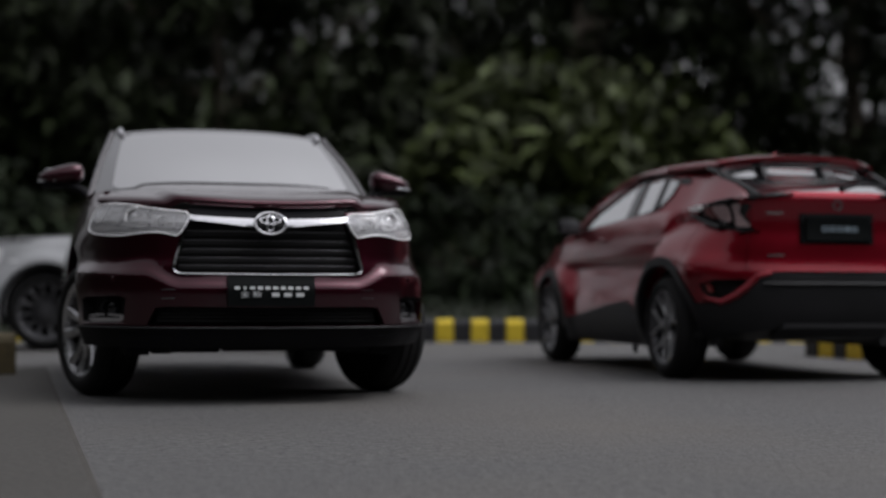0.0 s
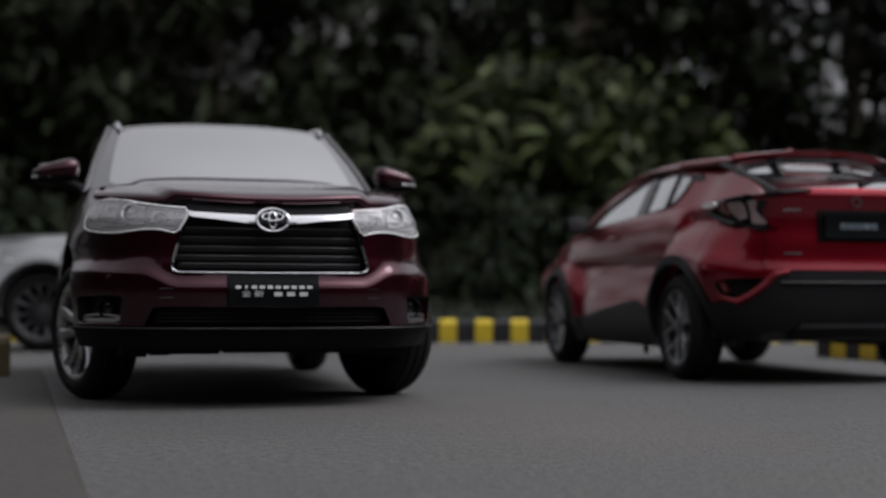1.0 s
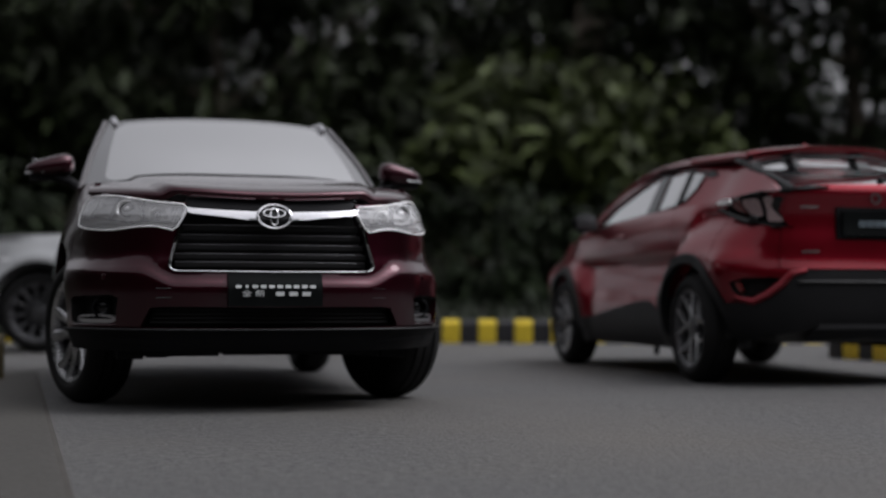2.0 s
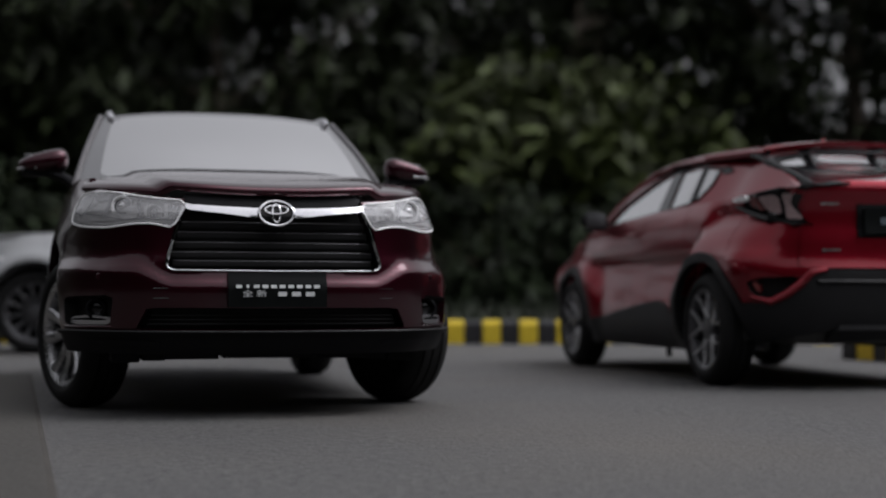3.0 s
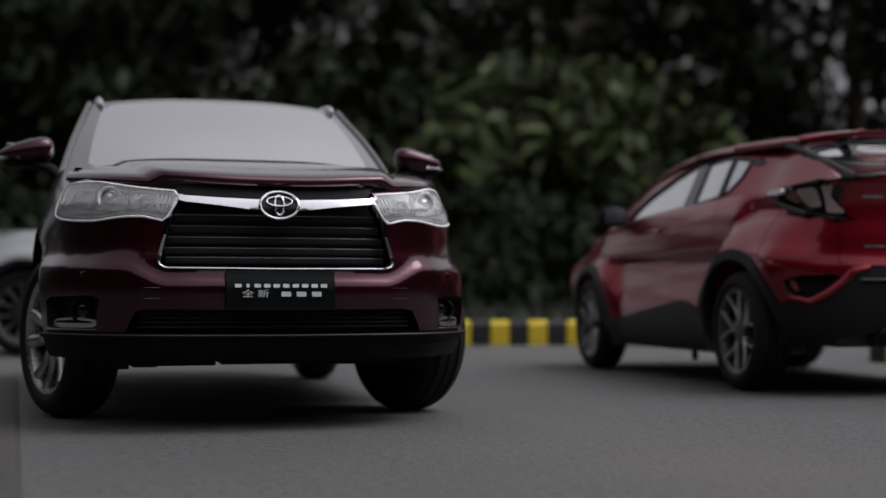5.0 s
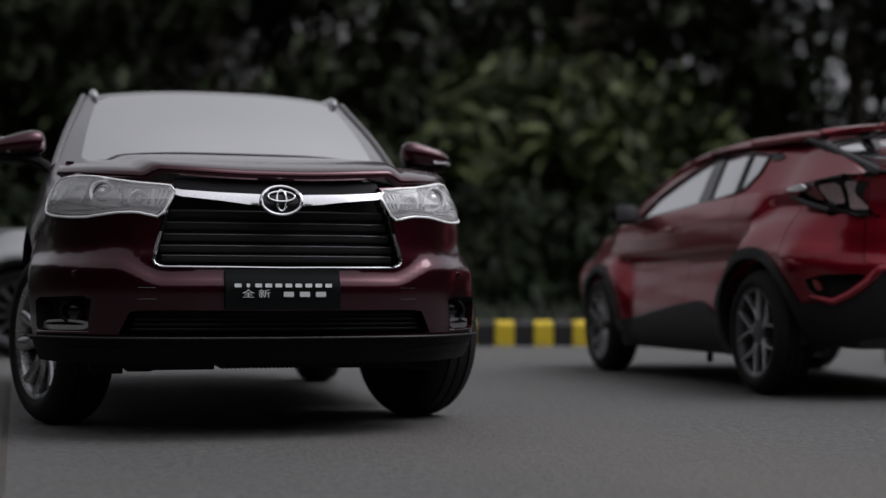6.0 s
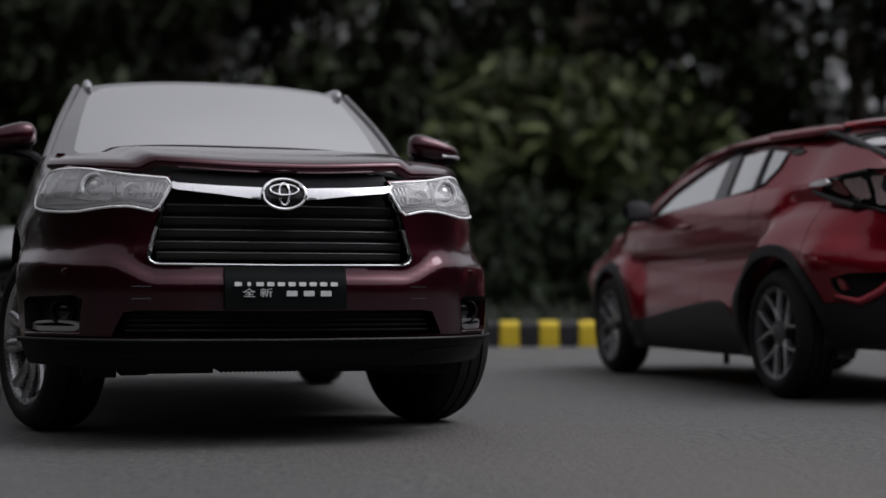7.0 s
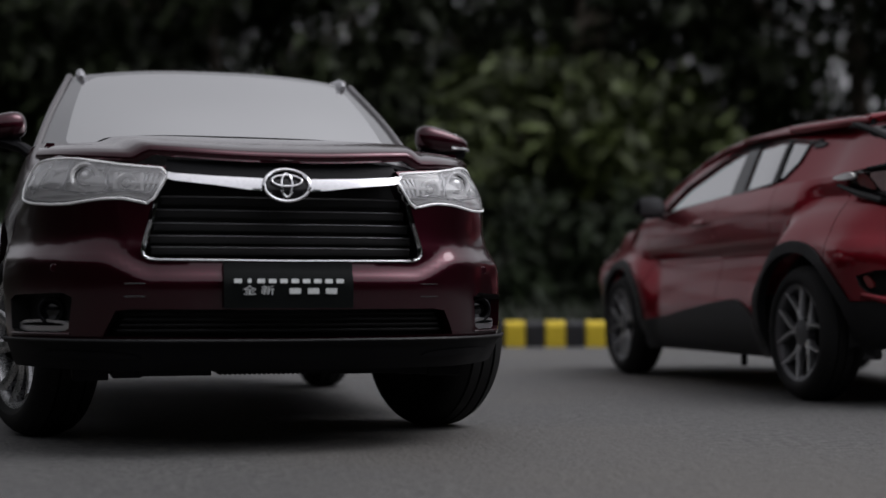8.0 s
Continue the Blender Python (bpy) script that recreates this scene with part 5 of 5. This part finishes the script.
    # mirrors
    for s in (1, -1):
        c = Vector((s * .945, .53, 1.105))
        bm = bmesh.new()
        bmesh.ops.create_uvsphere(bm, u_segments=20, v_segments=12, radius=1)
        for v in bm.verts:
            v.co = Vector((v.co.x * .105, v.co.y * (.08 if v.co.y > 0 else .03), v.co.z * .075)) + c
        mir = cp("mirror", bm, "black", car, "black door mirror")
        cp("mirror_foot", tube([(s * .78, .64, 1.05), (s * .91, .60, 1.065)], [.035, .03], 8, flat=.6), "black", mir)
        cp("mirror_glass", box(c.x, c.y - .034, c.z, .15, .006, .105, .003), "dark_alloy", mir)
        for y in (ax_f, ax_r):
            wheel(car, s * (.80 if y > 0 else .795), y, r, .225, s, 0, "split", "dark_alloy", 5, "bright_alloy")
            cp("wheel_liner", liner(s, s * .82, y, .345, .40, .30), "void", car)
    cp("underbody", box(0, -.1, .40, 1.10, 3.7, .28, .04), "chassis", car, "chassis plate in a grey lightened for bounce light")
    cp("tow_lug", tube([(-.70, -.35, .24), (-.70, -.35, .13)], .02, 8), "black", car)
    cp("exhaust", tube([(.40, -1.6, .27), (.40, -2.0, .26)], .035, 12), "dark_alloy", car)
    car.matrix_world = pose(2.043 * K, 10.959 * K, 0, 0, 0, 12.1)
    return car


crossover()


# ---- white model SUV in the cross street ----
def white_suv():
    car = tagged(new("model_car"), "white die-cast model SUV standing across the street", "model car")
    ring = Ring(0.90, 2.10, 5.0)
    front = smooth_curve([.25, .4, .6, .85, 1.05, 1.2], [-.06, 0, .01, -.02, -.05, -.12])
    side = smooth_curve([.25, .36, .6, .85, 1.0, 1.12, 1.2], [-.06, -.02, 0, .0, -.008, -.03, -.08])
    flare = lambda x, y, z: 0.03 * (hump(math.hypot(y - 1.25, z - .40), .52, .08) + hump(math.hypot(y + 1.2, z - .40), .52, .08)) * step01(abs(x), .7, .88)
    S = body_surface(ring, front, side, side, flare)
    Sy = lambda y, z, off=0.0: S(ring.u_of(y), z, off)
    half = ring.half
    T = lambda w, z, off=0.0: S(half - w if w >= 0 else -half - w, z, off)
    arch_f, arch_r = arch(1.25, .41, .435), arch(-1.2, .41, .435)
    for nm, ya, yb, holes in (("fender", 1.60, .70, [arch_f]), ("front_door", .695, -.20, []), ("rear_door", -.205, -1.0, [arch_r]), ("rear_quarter", -1.005, -1.7, [arch_r])):
        both(nm, lambda: patch(Sy, [(ya, 1.15), (yb, 1.17), (yb, .34), (ya, .34)], holes, 0.04, lip=0.03), "white", car)
    both("sill", lambda: patch(Sy, [(.80, .335), (-.75, .335), (-.75, .24), (.80, .24)], [], 0.06, lip=0.05), "cladding", car)
    for y, cut in ((1.25, arch_f), (-1.2, arch_r)):
        both("arch_trim", lambda: patch(Sy, arch(y, .41, .485), [cut, [(y - 1, -1), (y + 1, -1), (y + 1, .25), (y - 1, .25)]], 0.04, lift=0.010, lip=0.05), "cladding", car, "dark plastic wheel-arch trim")
    both("side_marker", lambda: patch(Sy, soften([(1.53, .925), (1.66, .93), (1.66, .905), (1.55, .90)], 1), [], 0.04, lift=0.006, lip=0.01), "lamp_silver", car)
    u1, w1 = ring.u_of(1.605), half - ring.u_of(-1.705)
    au = [(ring.u_of(y), z) for y, z in arch_f]
    grille = [(-.42, .70), (.42, .70), (.46, 1.05), (-.46, 1.05)]
    cp("front_bumper", patch(S, mirrored([(0, 1.12), (.6, 1.13), (u1, 1.15), (u1, .30), (0, .28)]), [au, [(-u, z) for u, z in au], grille], 0.05), "white", car)
    cp("grille", patch(S, grille, [], 0.06, lift=-0.04, lip=-0.03), "gloss_black", car)
    both("headlight", lambda: patch(S, soften([(.52, .88), (.85, .86), (1.0, .90), (1.0, 1.06), (.54, 1.04)], 1), [], 0.05, lift=0.008), "lamp_silver", car)
    cp("rear_bumper", patch(T, mirrored([(0, 1.17), (w1, 1.17), (w1, .32), (0, .32)]), [], 0.06), "white", car)
    both("tail_light", lambda: patch(T, soften([(.62, .95), (.80, .95), (.80, 1.14), (.62, 1.14)], 1), [], 0.05, lift=0.008), "lamp_red", car)
    cp("hood", shell([(2.02, 1.11, .74, .20, .0, 4.5), (1.6, 1.155, .84, .18, .02, 4), (1.0, 1.185, .85, .1, .04, 3), (.62, 1.225, .84, .06, .05, 2.5)], 24, 6, -0.02), "white", car)
    cp("windscreen", shell([(.66, 1.215, .80, .12, .04, 2.4), (.3, 1.50, .72, .1, .03, 2.4), (.05, 1.66, .66, .08, .03, 2.4)], 20, 6), "screen", car)
    cp("roof", shell([(.04, 1.665, .66, .08, .03, 2.4), (-.6, 1.70, .66, 0, .05, 2.2), (-1.6, 1.67, .62, 0, .05, 2.2)], 20, 6, -0.03), "white", car)
    cp("rear_window", shell([(-1.61, 1.66, .62, 0, .05, 2.2), (-1.9, 1.40, .68, 0, .04, 2.2), (-2.02, 1.18, .74, .06, .02, 2.2)], 18, 6), "glass", car)
    G = lambda y, z, off=0.0: Vector((.87 - (z - 1.16) * .42 + off, y, z))
    wins = [soften(w, 1, .1) for w in ([(.45, 1.23), (.02, 1.56), (-.28, 1.58), (-.28, 1.23)], [(-.36, 1.23), (-.36, 1.585), (-1.0, 1.575), (-1.0, 1.23)], [(-1.08, 1.23), (-1.08, 1.57), (-1.5, 1.54), (-1.75, 1.25)])]
    both("pillar_frame", lambda: patch(G, [(.70, 1.16), (.35, 1.45), (.02, 1.635), (-.6, 1.655), (-1.6, 1.625), (-2.0, 1.18)], wins, 0.05, lip=0.03), "white", car)
    for w in wins:
        both("side_window", lambda: patch(G, w, [], 0.08, lift=-0.012, lip=0.0), "glass", car)
    for s in (1, -1):
        for y in (1.25, -1.2):
            wheel(car, s * .745, y, .405, .25, s, 0, "six", "dark_alloy", 12, "dark_alloy")
            cp("wheel_liner", liner(s, s * .83, y, .41, .445, .30), "void", car)
    cp("underbody", box(0, 0, .46, 1.05, 3.6, .32, .04), "void", car)
    car.matrix_world = pose(-2.79 * K, 15.15 * K, 0, 0, 0, 90)
    return car


white_suv()
